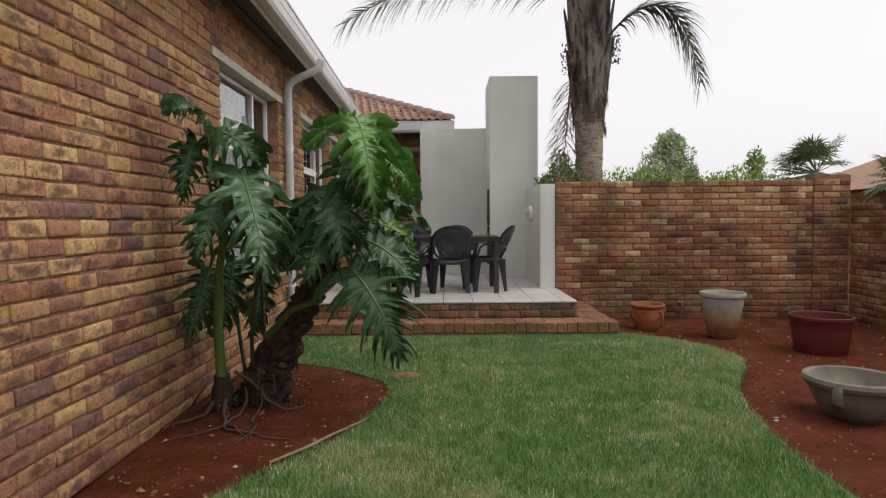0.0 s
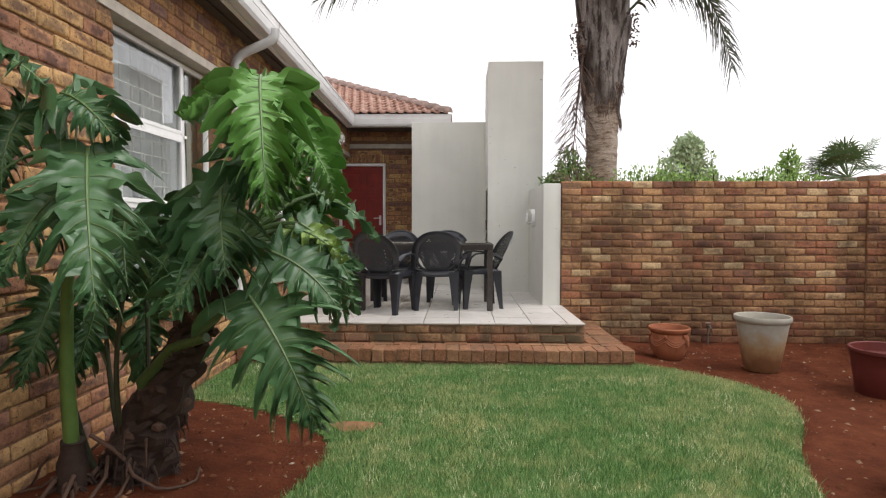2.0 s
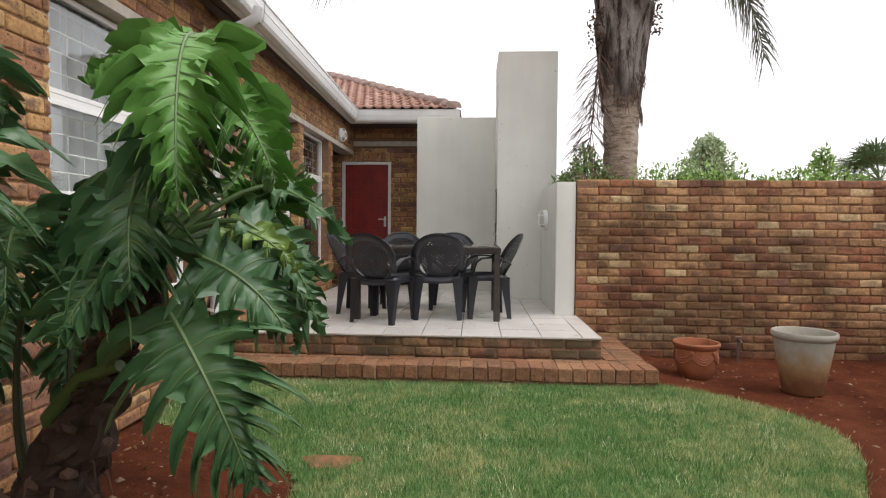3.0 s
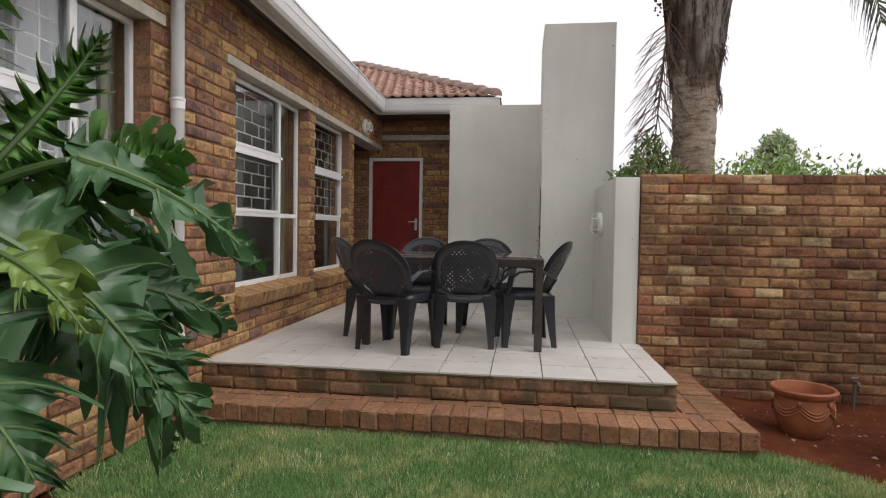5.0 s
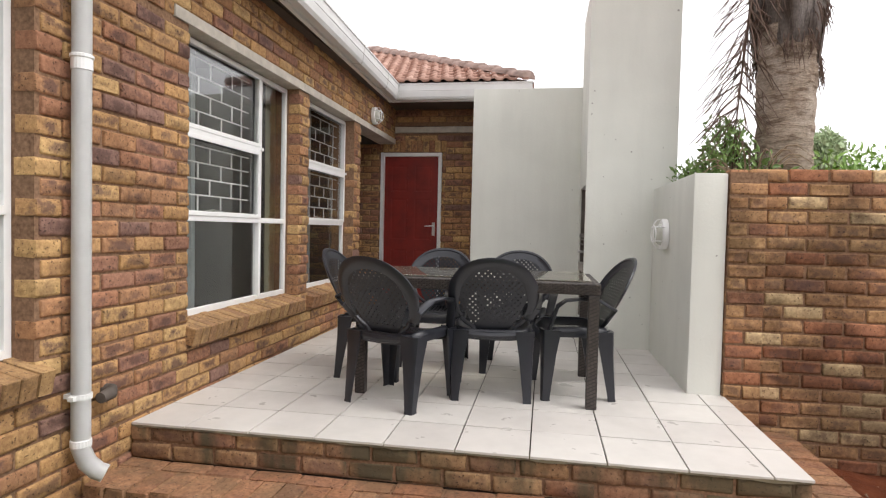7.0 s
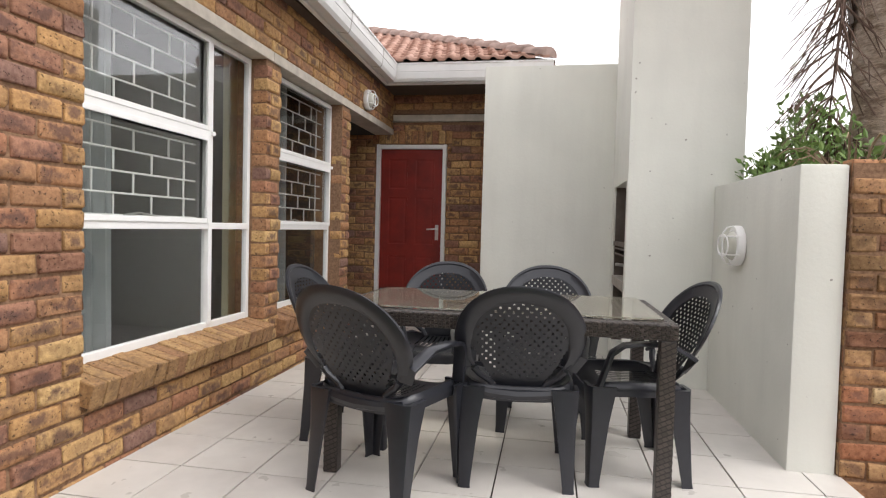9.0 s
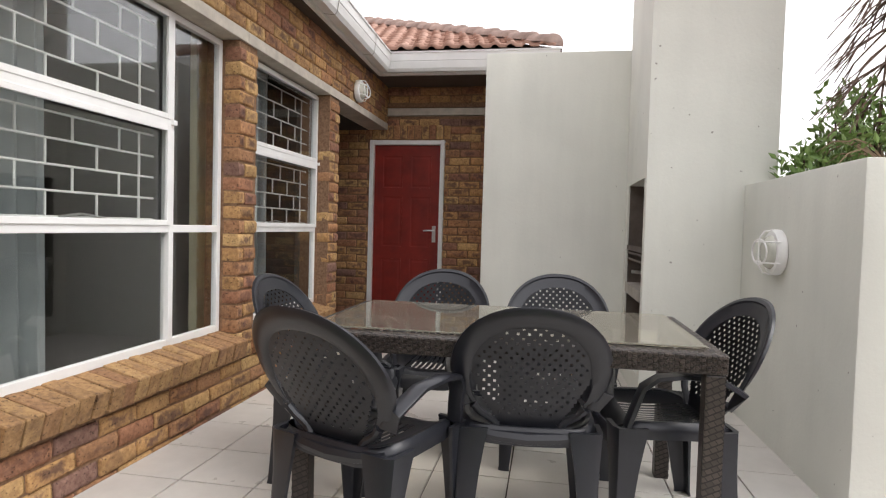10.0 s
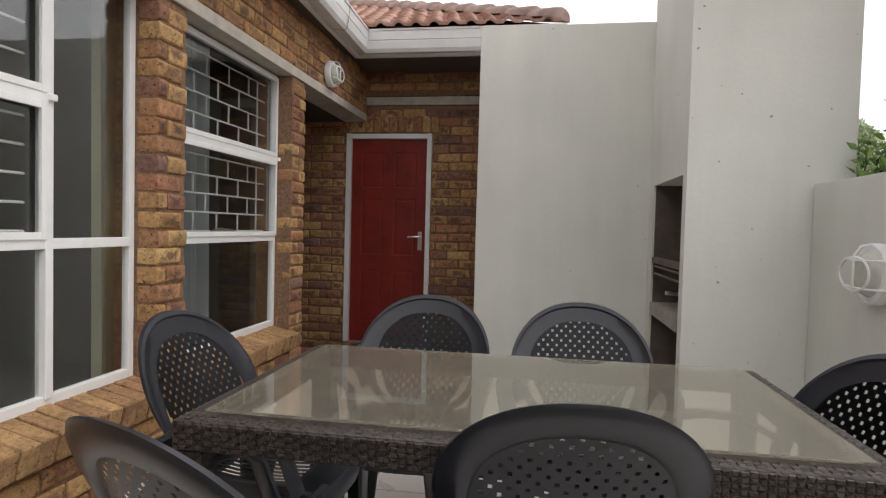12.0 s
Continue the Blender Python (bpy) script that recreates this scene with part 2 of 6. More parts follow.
M_SHEER = sheer_material()
M_NET = plain("beige_curtain_lining", (0.55, 0.52, 0.36), 0.9, vary=0.12, scale=6, bump=0)
M_BAR = plain("white_bar_enamel", (0.80, 0.80, 0.78), 0.4, vary=0.05, bump=0)
M_CLAYPOT = plain("terracotta_clay", (0.36, 0.125, 0.055), 0.75, vary=0.4, scale=9, bump=0.3)
M_REDPOT = plain("dark_red_glaze", (0.14, 0.022, 0.016), 0.6, vary=0.35, scale=6, bump=0.2)
M_GREYPOT = plain("weathered_cement", (0.25, 0.22, 0.165), 0.9, vary=0.45, scale=8, bump=0.4)
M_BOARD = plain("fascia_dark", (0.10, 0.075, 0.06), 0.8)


# ---- builders ----
def mesh_from(name, verts, faces, mat, smooth=False):
    me = bpy.data.meshes.new(name)
    me.from_pydata([tuple(v) for v in verts], [], faces)
    me.materials.append(mat)
    if smooth:
        me.shade_smooth()
    return me


def part(name, bm, material, parent=None, label="", smooth=False, place=None):
    me = bpy.data.meshes.new(name)
    bm.normal_update()
    bm.to_mesh(me)
    bm.free()
    me.materials.append(material)
    if smooth:
        me.shade_smooth()
        me.set_sharp_from_angle(angle=radians(40))
    ob = new(name, me)
    if parent:
        ob.parent = parent
    if place is not None:
        ob.matrix_basis = place
    if label:
        tagged(ob, label)
    return ob


def empty(name, m, label, category, group="", kind=""):
    ob = new(name)
    ob.matrix_basis = m
    return tagged(ob, label, category, group, kind)


def box(bm, x0, x1, y0, y1, z0, z1, bevel=0.0):
    r = bmesh.ops.create_cube(bm, size=1, matrix=Matrix.LocRotScale(((x0 + x1) / 2, (y0 + y1) / 2, (z0 + z1) / 2), None, (x1 - x0, y1 - y0, z1 - z0)))
    if bevel:
        edges = {e for v in r["verts"] for e in v.link_edges}
        bmesh.ops.bevel(bm, geom=list(edges), offset=bevel, segments=2, affect="EDGES", profile=0.6)
    return bm


def boxes(*specs, bevel=0.0):
    bm = bmesh.new()
    for s in specs:
        box(bm, *s, bevel=bevel)
    return bm


def tube(bm, pts, radii, seg=10, cap=True):
    pts = [Vector(p) for p in pts]
    if isinstance(radii, (int, float)):
        radii = [radii] * len(pts)
    rings, ref = [], None
    for i, p in enumerate(pts):
        t = (pts[min(i + 1, len(pts) - 1)] - pts[max(i - 1, 0)]).normalized()
        if ref is None:
            ref = t.orthogonal().normalized()
        ref = (ref - ref.dot(t) * t).normalized()
        other = t.cross(ref)
        rings.append([bm.verts.new(p + radii[i] * (math.cos(a) * ref + math.sin(a) * other)) for a in (2 * math.pi * j / seg for j in range(seg))])
    for a, b in zip(rings, rings[1:]):
        for j in range(seg):
            bm.faces.new((a[j], a[(j + 1) % seg], b[(j + 1) % seg], b[j]))
    if cap:
        bm.faces.new(rings[0][::-1])
        bm.faces.new(rings[-1])
    return bm


def lathe(bm, profile, seg=32, squash=1.0):
    """Spins (radius, z) pairs about z."""
    rings = []
    for r, z in profile:
        rings.append([bm.verts.new((r * math.cos(a), squash * r * math.sin(a), z)) for a in (2 * math.pi * j / seg for j in range(seg))])
    for a, b in zip(rings, rings[1:]):
        for j in range(seg):
            bm.faces.new((a[j], a[(j + 1) % seg], b[(j + 1) % seg], b[j]))
    bm.faces.new(rings[0][::-1])
    bm.faces.new(rings[-1])
    return bm


def bez(a, b, c, n=10):
    a, b, c = Vector(a), Vector(b), Vector(c)
    return [(1 - t) ** 2 * a + 2 * t * (1 - t) * b + t * t * c for t in (i / n for i in range(n + 1))]


# ---- brickwork: 222 x 73 mm bricks, 85 mm courses ----
COURSE, PITCH, JOINT = 0.085, 0.232, 0.013
BRICK_V, BRICK_UV = [], []
RING = ((-1, -1, 0, 1), (-1, -1, 1, 0), (1, -1, 1, 0), (1, -1, 0, 1), (1, 1, 0, 1), (1, 1, 1, 0), (-1, 1, 1, 0), (-1, 1, 0, 1))
for depth, inset, cut in ((0.100, 0.0, 0.003), (0.009, 0.0, 0.005), (0.0025, 0.003, 0.007), (0.0, 0.010, 0.008)):
    for sx, sz, cx, cz in RING:
        hx, hz = 0.5 - (inset + cx * cut) / 0.222, 0.0362 - inset - cz * cut * 0.8
        BRICK_V.append((sx * hx, depth, sz * hz))
        BRICK_UV.append((sx * hx, sz * hz / 0.0724))
BRICK_F = []
for k in range(3):
    for j in range(8):
        a, b = k * 8 + j, k * 8 + (j + 1) % 8
        BRICK_F.append((a, b, b + 8, a + 8))
BRICK_F.append(tuple(range(24, 32)))


def brick_shapes(n=16):
    rng = random.Random(3)
    return [[(x + (rng.uniform(-0.016, 0.016) if d < 0.05 else 0), d + (rng.uniform(-0.0036, 0.0036) if d < 0.05 else 0),
              z + (rng.uniform(-0.0042, 0.0042) if d < 0.05 else 0)) for x, d, z in BRICK_V] for _ in range(n)]


BRICK_SHAPES = brick_shapes()


def brick_mesh(name, verts, faces, mat):
    me = mesh_from(name, verts, faces, mat, True)
    layer = me.uv_layers.new(name="brick_face")
    idx = np.empty(len(me.loops), dtype=np.int32)
    me.loops.foreach_get("vertex_index", idx)
    layer.data.foreach_set("uv", np.array(BRICK_UV, dtype=np.float32)[idx % len(BRICK_V)].reshape(-1))
    return me


def brick_variants(mat):
    return [brick_mesh("brick", vs, BRICK_F, mat) for vs in BRICK_SHAPES]


def cut_spans(a, b, holes):
    spans = [(a, b)]
    for h0, h1 in holes:
        nxt = []
        for s0, s1 in spans:
            if h1 <= s0 or h0 >= s1:
                nxt.append((s0, s1))
            else:
                if h0 > s0:
                    nxt.append((s0, h0))
                if h1 < s1:
                    nxt.append((h1, s1))
        spans = nxt
    return spans


def brick_wall(name, label, m, length, z0, z1, holes, mats, thick=0.22, near=(0, 99, 0, 99), parts=290, soldier=(), seed=1):
    """Local x along the wall, y into it, z up. holes: (u0, u1, z0, z1). Returns the wall, with its bricks as children."""
    one, field = mats
    rng = random.Random(seed)
    bm = bmesh.new()
    us = sorted({0, length, *(v for h in holes for v in (h[0] - 0.004, h[1] + 0.004) if 0 < v < length)})
    zs = sorted({z0, z1, *(v for h in holes for v in (h[2] - 0.004, h[3] + 0.004) if z0 < v < z1)})
    solid = {}
    for i in range(len(us) - 1):
        for j in range(len(zs) - 1):
            cu, cz = (us[i] + us[i + 1]) / 2, (zs[j] + zs[j + 1]) / 2
            solid[i, j] = not any(h[0] - 0.004 < cu < h[1] + 0.004 and h[2] - 0.004 < cz < h[3] + 0.004 for h in holes)
    cache = {}

    def vert(i, j, d):
        key = (i, j, d)
        if key not in cache:
            cache[key] = bm.verts.new((us[i], 0.0105 if d == 0 else thick, zs[j]))
        return cache[key]

    for (i, j), on in solid.items():
        if not on:
            continue
        bm.faces.new((vert(i, j, 0), vert(i + 1, j, 0), vert(i + 1, j + 1, 0), vert(i, j + 1, 0)))
        bm.faces.new((vert(i, j, 1), vert(i, j + 1, 1), vert(i + 1, j + 1, 1), vert(i + 1, j, 1)))
        for (di, dj), (p, q) in {(-1, 0): ((0, 0), (0, 1)), (1, 0): ((1, 1), (1, 0)), (0, -1): ((1, 0), (0, 0)), (0, 1): ((0, 1), (1, 1))}.items():
            if not solid.get((i + di, j + dj), False):
                a, b = (i + p[0], j + p[1]), (i + q[0], j + q[1])
                bm.faces.new((vert(*a, 0), vert(*b, 0), vert(*b, 1), vert(*a, 1)))
    wall = part(name, bm, M_MORTAR, place=m)
    tagged(wall, label, "wall", kind="structure")
    meshes = brick_variants(one)
    pieces = []
    n = int((z1 - z0 + 0.02) / COURSE)
    for c in range(n):
        zc = z0 + (c + 0.5) * COURSE
        gaps = [(h[0], h[1]) for h in holes if h[2] < zc - 0.01 + 0.03 and h[3] > zc + 0.01 - 0.03]
        gaps += [(s[0], s[1]) for s in soldier if s[2] < zc < s[3]]
        for s0, s1 in cut_spans(0, length, gaps):
            off = 0.0 if c % 2 == 0 else PITCH / 2
            k = math.floor((s0 - off) / PITCH)
            u = off + k * PITCH
            while u < s1 - 0.02:
                a, b = max(u, s0), min(u + PITCH - JOINT, s1)
                if b - a > 0.035:
                    pieces.append(((a + b) / 2, zc, b - a, 0.0))
                u += PITCH
    for s0, s1, sz0, sz1 in soldier:
        k = max(1, round((s1 - s0) / COURSE))
        for i in range(k):
            pieces.append((s0 + (i + 0.5) * (s1 - s0) / k, (sz0 + sz1) / 2, sz1 - sz0 - JOINT, math.pi / 2))
    inside = [p for p in pieces if near[0] <= p[0] <= near[1] and near[2] <= p[1] <= near[3]]
    rng.shuffle(inside)
    chosen = set(inside[:parts]) if parts else set()
    vs, fs = [], []
    for p in pieces:
        u, z, w, turn = p
        loc = Vector((u + rng.uniform(-0.002, 0.002), rng.uniform(-0.005, 0.004), z + rng.uniform(-0.003, 0.003)))
        rot = Euler((rng.uniform(-0.012, 0.012), turn + rng.uniform(-0.017, 0.017), rng.uniform(-0.012, 0.008)))
        mat = Matrix.LocRotScale(loc, rot, (w, 1, 1))
        if p in chosen:
            ob = new("brick", meshes[rng.randrange(len(meshes))])
            ob.parent = wall
            ob.matrix_basis = mat
        else:
            o = len(vs)
            vs += [mat @ Vector(v) for v in BRICK_SHAPES[rng.randrange(len(BRICK_SHAPES))]]
            fs += [tuple(i + o for i in f) for f in BRICK_F]
    if vs:
        ob = new("brick_field", brick_mesh("brick_field", vs, fs, field))
        ob.parent = wall
        tagged(ob, "weathered face bricks laid in running bond", kind="stuff")
    return wall


# ---- dimensions ----
WX = -1.46                # outer face of the house wall
PATIO_Z = 0.33
SILL_Z, HEAD_Z = 0.77, 2.495
EAVE_Z = 3.06
DOOR_Y = 12.21
GARDEN_Y = 8.26
BACK_Y = -3.2             # behind the camera
EAST_X = 5.67

# ---- house wall: along y from BACK_Y to the porch corner ----
def house_wall():
    y0, y1 = BACK_Y, 10.69
    holes = [(a - y0, b - y0, SILL_Z - 0.075, HEAD_Z + 0.005) for a, b in WINDOWS]
    m = Matrix(((0, -1, 0, WX), (1, 0, 0, y0), (0, 0, 1, 0), (0, 0, 0, 1)))
    wall = brick_wall("wall_west", "brown and yellow face brick house wall with recessed joints", m, y1 - y0, 0.0, HEAD_Z + 0.005, holes,
                      (M_BRICK, M_BRICK_ALL), near=(5.5 - y0, 9.3 - y0, 0, 3), seed=2)
    m2 = Matrix(((0, -1, 0, WX), (1, 0, 0, y0), (0, 0, 1, 0), (0, 0, 0, 1)))
    brick_wall("wall_west_upper", "face brick band between lintels and eaves", m2, DOOR_Y - y0, HEAD_Z + 0.075, EAVE_Z + 0.02, [],
               (M_BRICK, M_BRICK_ALL), near=(6.0 - y0, 12.3 - y0, 2, 4), parts=200, seed=5)
    return wall


WINDOWS = [(4.84, 6.40), (7.46, 9.02), (9.24, 10.47)]
house_wall()
# the filler between the lintels, at lintel height
for a, b in ((BACK_Y, 4.70), (6.54, 7.31)):
    brick_wall("wall_west_course", "single face brick course between two lintels", Matrix(((0, -1, 0, WX), (1, 0, 0, a), (0, 0, 1, 0), (0, 0, 0, 1))),
               b - a, HEAD_Z + 0.003, HEAD_Z + 0.077, [], (M_BRICK, M_BRICK_ALL), parts=0, seed=9)
for a, b in ((4.70, 6.54), (7.31, 9.10), (9.105, DOOR_Y)):
    ob = part("lintel", boxes((WX - 0.22, WX + 0.006, a, b, HEAD_Z + 0.006, HEAD_Z + 0.074), bevel=0.004), M_CONCRETE)
    tagged(ob, "pale precast concrete lintel over a window", "lintel", kind="structure")

# porch recess and door wall
brick_wall("wall_porch_side", "face brick pier return at the porch", Matrix(((-1, 0, 0, WX - 0.006), (0, -1, 0, 10.69 + 0.0), (0, 0, 1, 0), (0, 0, 0, 1))),
           1.0, 0.25, HEAD_Z, [], (M_BRICK, M_BRICK_ALL), parts=0, seed=12)
DX0, DX1, DTOP = -1.66, -0.80, 2.388
brick_wall("wall_north", "shaded face brick wall around the red door", Matrix(((1, 0, 0, -2.6), (0, 1, 0, DOOR_Y), (0, 0, 1, 0), (0, 0, 0, 1))),
           2.9, 0.245, EAVE_Z + 0.14, [(DX0 + 2.6, DX1 + 2.6, 0.2, DTOP), (-0.1, 3.3, 2.655, 2.745)], (M_BRICK, M_BRICK_ALL),
           near=(0.3, 2.6, 0.3, 3.3), soldier=((DX0 + 2.6 - 0.06, DX1 + 2.6 + 0.06, DTOP + 0.005, DTOP + 0.175),), seed=7)
tagged(part("lintel", boxes((-2.6, 0.3, DOOR_Y - 0.006, DOOR_Y + 0.2, 2.66, 2.74), bevel=0.004), M_CONCRETE), "pale concrete lintel band above the red door", "lintel", kind="structure")
# Porch shade is put into this wall through the dark firebox colour.
tagged(part("wall_porch_back", boxes((-2.75, -2.6, 10.4, DOOR_Y + 0.2, 0.0, EAVE_Z)), M_SOOT_SHADE), "inner wall of the porch, its shade put into the dark colour", "wall", kind="structure")
# The ceiling borrows the near-black indoor colour as painted shade.
tagged(part("ceiling_porch", boxes((-2.75, WX - 0.225, 10.4, DOOR_Y, 2.5, 2.56)), M_INNER_SHADE), "plain porch ceiling in a near-black colour standing for shade", "ceiling", kind="structure")

# ---- plastered braai wall, chimney, low wall ----
def plaster_block(name, label, spec, category="wall"):
    bm = boxes(spec, bevel=0.012)
    bmesh.ops.subdivide_edges(bm, edges=[e for e in bm.edges if e.calc_length() > 0.5], cuts=5, use_grid_fill=True)
    for v in bm.verts:
        v.co += 0.003 * noise.noise_vector(v.co * 2.3)
    return tagged(part(name, bm, M_PLASTER, smooth=True), label, category, kind="structure")


plaster_block("wall_screen", "pale grey-green plastered screen wall behind the patio", (-0.195, 1.05, 10.66, 10.88, 0.0, 2.865))
plaster_block("wall_screen_return", "pale plastered return wall", (-0.195, 0.02, 10.885, DOOR_Y - 0.003, 0.0, 2.86))
plaster_block("wall_low", "low pale plastered side wall beside the patio", (1.525, 1.73, 8.265, 9.677, 0.0, 1.742))


def chimney():
    """A hollow plastered shaft, open on its west side for the fire."""
    x0, x1, y0, y1, top = 0.95, 1.71, 9.68, 10.657, 3.522
    o0, o1, oz0, oz1 = 9.76, 10.52, 0.50, 1.785
    ch = empty("chimney", pose(0, 0, 0), "tall pale plastered braai chimney with a dark opening", "chimney")
    bm = bmesh.new()
    outer = [(x0, y0), (x1, y0), (x1, y1), (x0, y1)]
    ring = {}
    for z in (0.0, oz0, oz1, top):
        ring[z] = [bm.verts.new((x, y, z)) for x, y in outer]
    jamb = {z: (bm.verts.new((x0, o0, z)), bm.verts.new((x0, o1, z))) for z in (0.0, oz0, oz1, top)}
    zs = (0.0, oz0, oz1, top)
    for lo, hi in zip(zs, zs[1:]):
        for i in range(3):
            bm.faces.new((ring[lo][i], ring[lo][i + 1], ring[hi][i + 1], ring[hi][i]))
        bm.faces.new((ring[lo][3], jamb[lo][1], jamb[hi][1], ring[hi][3]))
        bm.faces.new((jamb[lo][0], ring[lo][0], ring[hi][0], jamb[hi][0]))
        if lo != oz0:
            bm.faces.new((jamb[lo][1], jamb[lo][0], jamb[hi][0], jamb[hi][1]))
    deep = {z: (bm.verts.new((x0 + 0.55, o0, z)), bm.verts.new((x0 + 0.55, o1, z))) for z in (oz0, oz1)}
    bm.faces.new((jamb[oz0][0], deep[oz0][0], deep[oz1][0], jamb[oz1][0]))
    bm.faces.new((deep[oz0][1], jamb[oz0][1], jamb[oz1][1], deep[oz1][1]))
    bm.faces.new((deep[oz0][0], deep[oz0][1], deep[oz1][1], deep[oz1][0]))
    bm.faces.new((jamb[oz0][0], jamb[oz0][1], deep[oz0][1], deep[oz0][0]))
    bm.faces.new((jamb[oz1][1], jamb[oz1][0], deep[oz1][0], deep[oz1][1]))
    bm.faces.new((ring[top][0], ring[top][1], ring[top][2], ring[top][3], jamb[top][1], jamb[top][0]))
    part("shaft", bm, M_PLASTER, ch)
    part("firebox", boxes((x0 + 0.535, x0 + 0.549, o0, o1, oz0, oz1), (x0 + 0.012, x0 + 0.53, o1 - 0.012, o1 - 0.001, oz0, oz1),
                          (x0 + 0.012, x0 + 0.53, o0 + 0.001, o0 + 0.012, oz0, oz1)), M_SOOT_SHADE, ch, "smoke-stained firebox lining")
    part("slab", boxes((x0 - 0.004, x0 + 0.53, o0 + 0.013, o1 - 0.013, 0.975, 1.05), bevel=0.004), M_SLAB, ch, "bare concrete cooking slab")
    bm = bmesh.new()
    for i in range(2):
        z = 1.235 + i * 0.045
        tube(bm, [(x0 + 0.01, o0 + 0.02, z), (x0 + 0.01, o1 - 0.02, z)], 0.008, 6)
    for i in range(16):
        y = o0 + 0.04 + i * (o1 - o0 - 0.08) / 15
        tube(bm, [(x0 + 0.01, y, 1.28), (x0 + 0.5, y, 1.28)], 0.004, 5)
    part("grill_grid", bm, M_SOOT_SHADE, ch, "sooty steel grill grid")
    part("angle_iron", boxes((x0 + 0.002, x0 + 0.03, o0 + 0.002, o1 - 0.002, 1.30, 1.335)), M_SOOT_SHADE, ch)
    part("grid_handle", tube(bmesh.new(), [(x0 + 0.02, o0 + 0.07, 1.17), (x0 - 0.05, o0 + 0.06, 1.175)], 0.011, 8), M_CHROME, ch, "short pale handle")
    return ch


chimney()

# ---- patio ----
def patio():
    bm = boxes((WX - 0.1, 1.72, 7.005, 12.4, -0.1, PATIO_Z - 0.013))
    floor = tagged(part("floor_patio", bm, M_GROUT), "raised patio floor of pale ceramic tiles with dark grout", "floor", kind="structure")
    size, deep = 0.343, 0.352
    rng = random.Random(8)
    shapes = {}
    x = 1.589 - 10 * size
    xs = [x + i * size for i in range(11)]
    cells = [(max(a, WX + 0.004), min(a + size, 1.75)) for a in xs if a + size > WX and a < 1.75]
    y = 6.965
    while y < 12.2:
        y1 = min(y + deep, 12.2)
        for a, b in cells:
            w, d = b - a - 0.007, y1 - y - 0.007
            if w < 0.02 or d < 0.02:
                continue
            key = (round(w, 3), round(d, 3))
            if key not in shapes:
                bm = bmesh.new()
                box(bm, -w / 2, w / 2, -d / 2, d / 2, -0.012, 0, bevel=0.0015)
                me = bpy.data.meshes.new("tile")
                bm.to_mesh(me)
                bm.free()
                me.materials.append(M_TILE)
                shapes[key] = me
            ob = new("tile", shapes[key])
            ob.parent = floor
            ob.matrix_basis = pose((a + b) / 2, (y + y1) / 2, PATIO_Z + rng.uniform(-0.0012, 0.0008), rng.uniform(-0.12, 0.12), rng.uniform(-0.12, 0.12), 0)
        y = y1
    return floor


patio()
for nm, m, ln in (("wall_patio_front", Matrix(((1, 0, 0, WX + 0.003), (0, 1, 0, 6.975), (0, 0, 1, 0), (0, 0, 0, 1))), 3.20),
                  ("wall_patio_side", Matrix(((0, -1, 0, 1.742), (1, 0, 0, 6.98), (0, 0, 1, 0), (0, 0, 0, 1))), 1.28)):
    brick_wall(nm, "two-course brick plinth below the patio tiles", m, ln, 0.143, 0.316, [], (M_RISER, M_RISER_ALL), thick=0.1, parts=80, seed=21)


def mortar_bed():
    """Uneven bedding mortar that shows below the front edge of the tiles."""
    bm = bmesh.new()
    n = 160
    rows = []
    for i in range(n + 1):
        x = WX + 0.006 + (1.735 - WX) * i / n
        drop = 0.010 + 0.012 * max(0.0, noise.noise(Vector((x * 5.3, 0, 2)))) + 0.006 * noise.noise(Vector((x * 21, 3, 0)))
        out = 0.004 * noise.noise(Vector((x * 8, 7, 0)))
        rows.append([bm.verts.new((x, 7.02, 0.3195)), bm.verts.new((x, 6.970 + out, 0.3195)), bm.verts.new((x, 6.968 + out, 0.3195 - drop)), bm.verts.new((x, 7.02, 0.3195 - drop))])
    for a, b in zip(rows, rows[1:]):
        for k in range(4):
            bm.faces.new((a[k], a[(k + 1) % 4], b[(k + 1) % 4], b[k]))
    bm.faces.new(rows[0])
    bm.faces.new(rows[-1][::-1])
    bmesh.ops.recalc_face_normals(bm, faces=bm.faces)
    tagged(part("mortar_bed", bm, M_BED), "uneven mossy mortar below the edge tiles", "mortar", kind="structure")


mortar_bed()


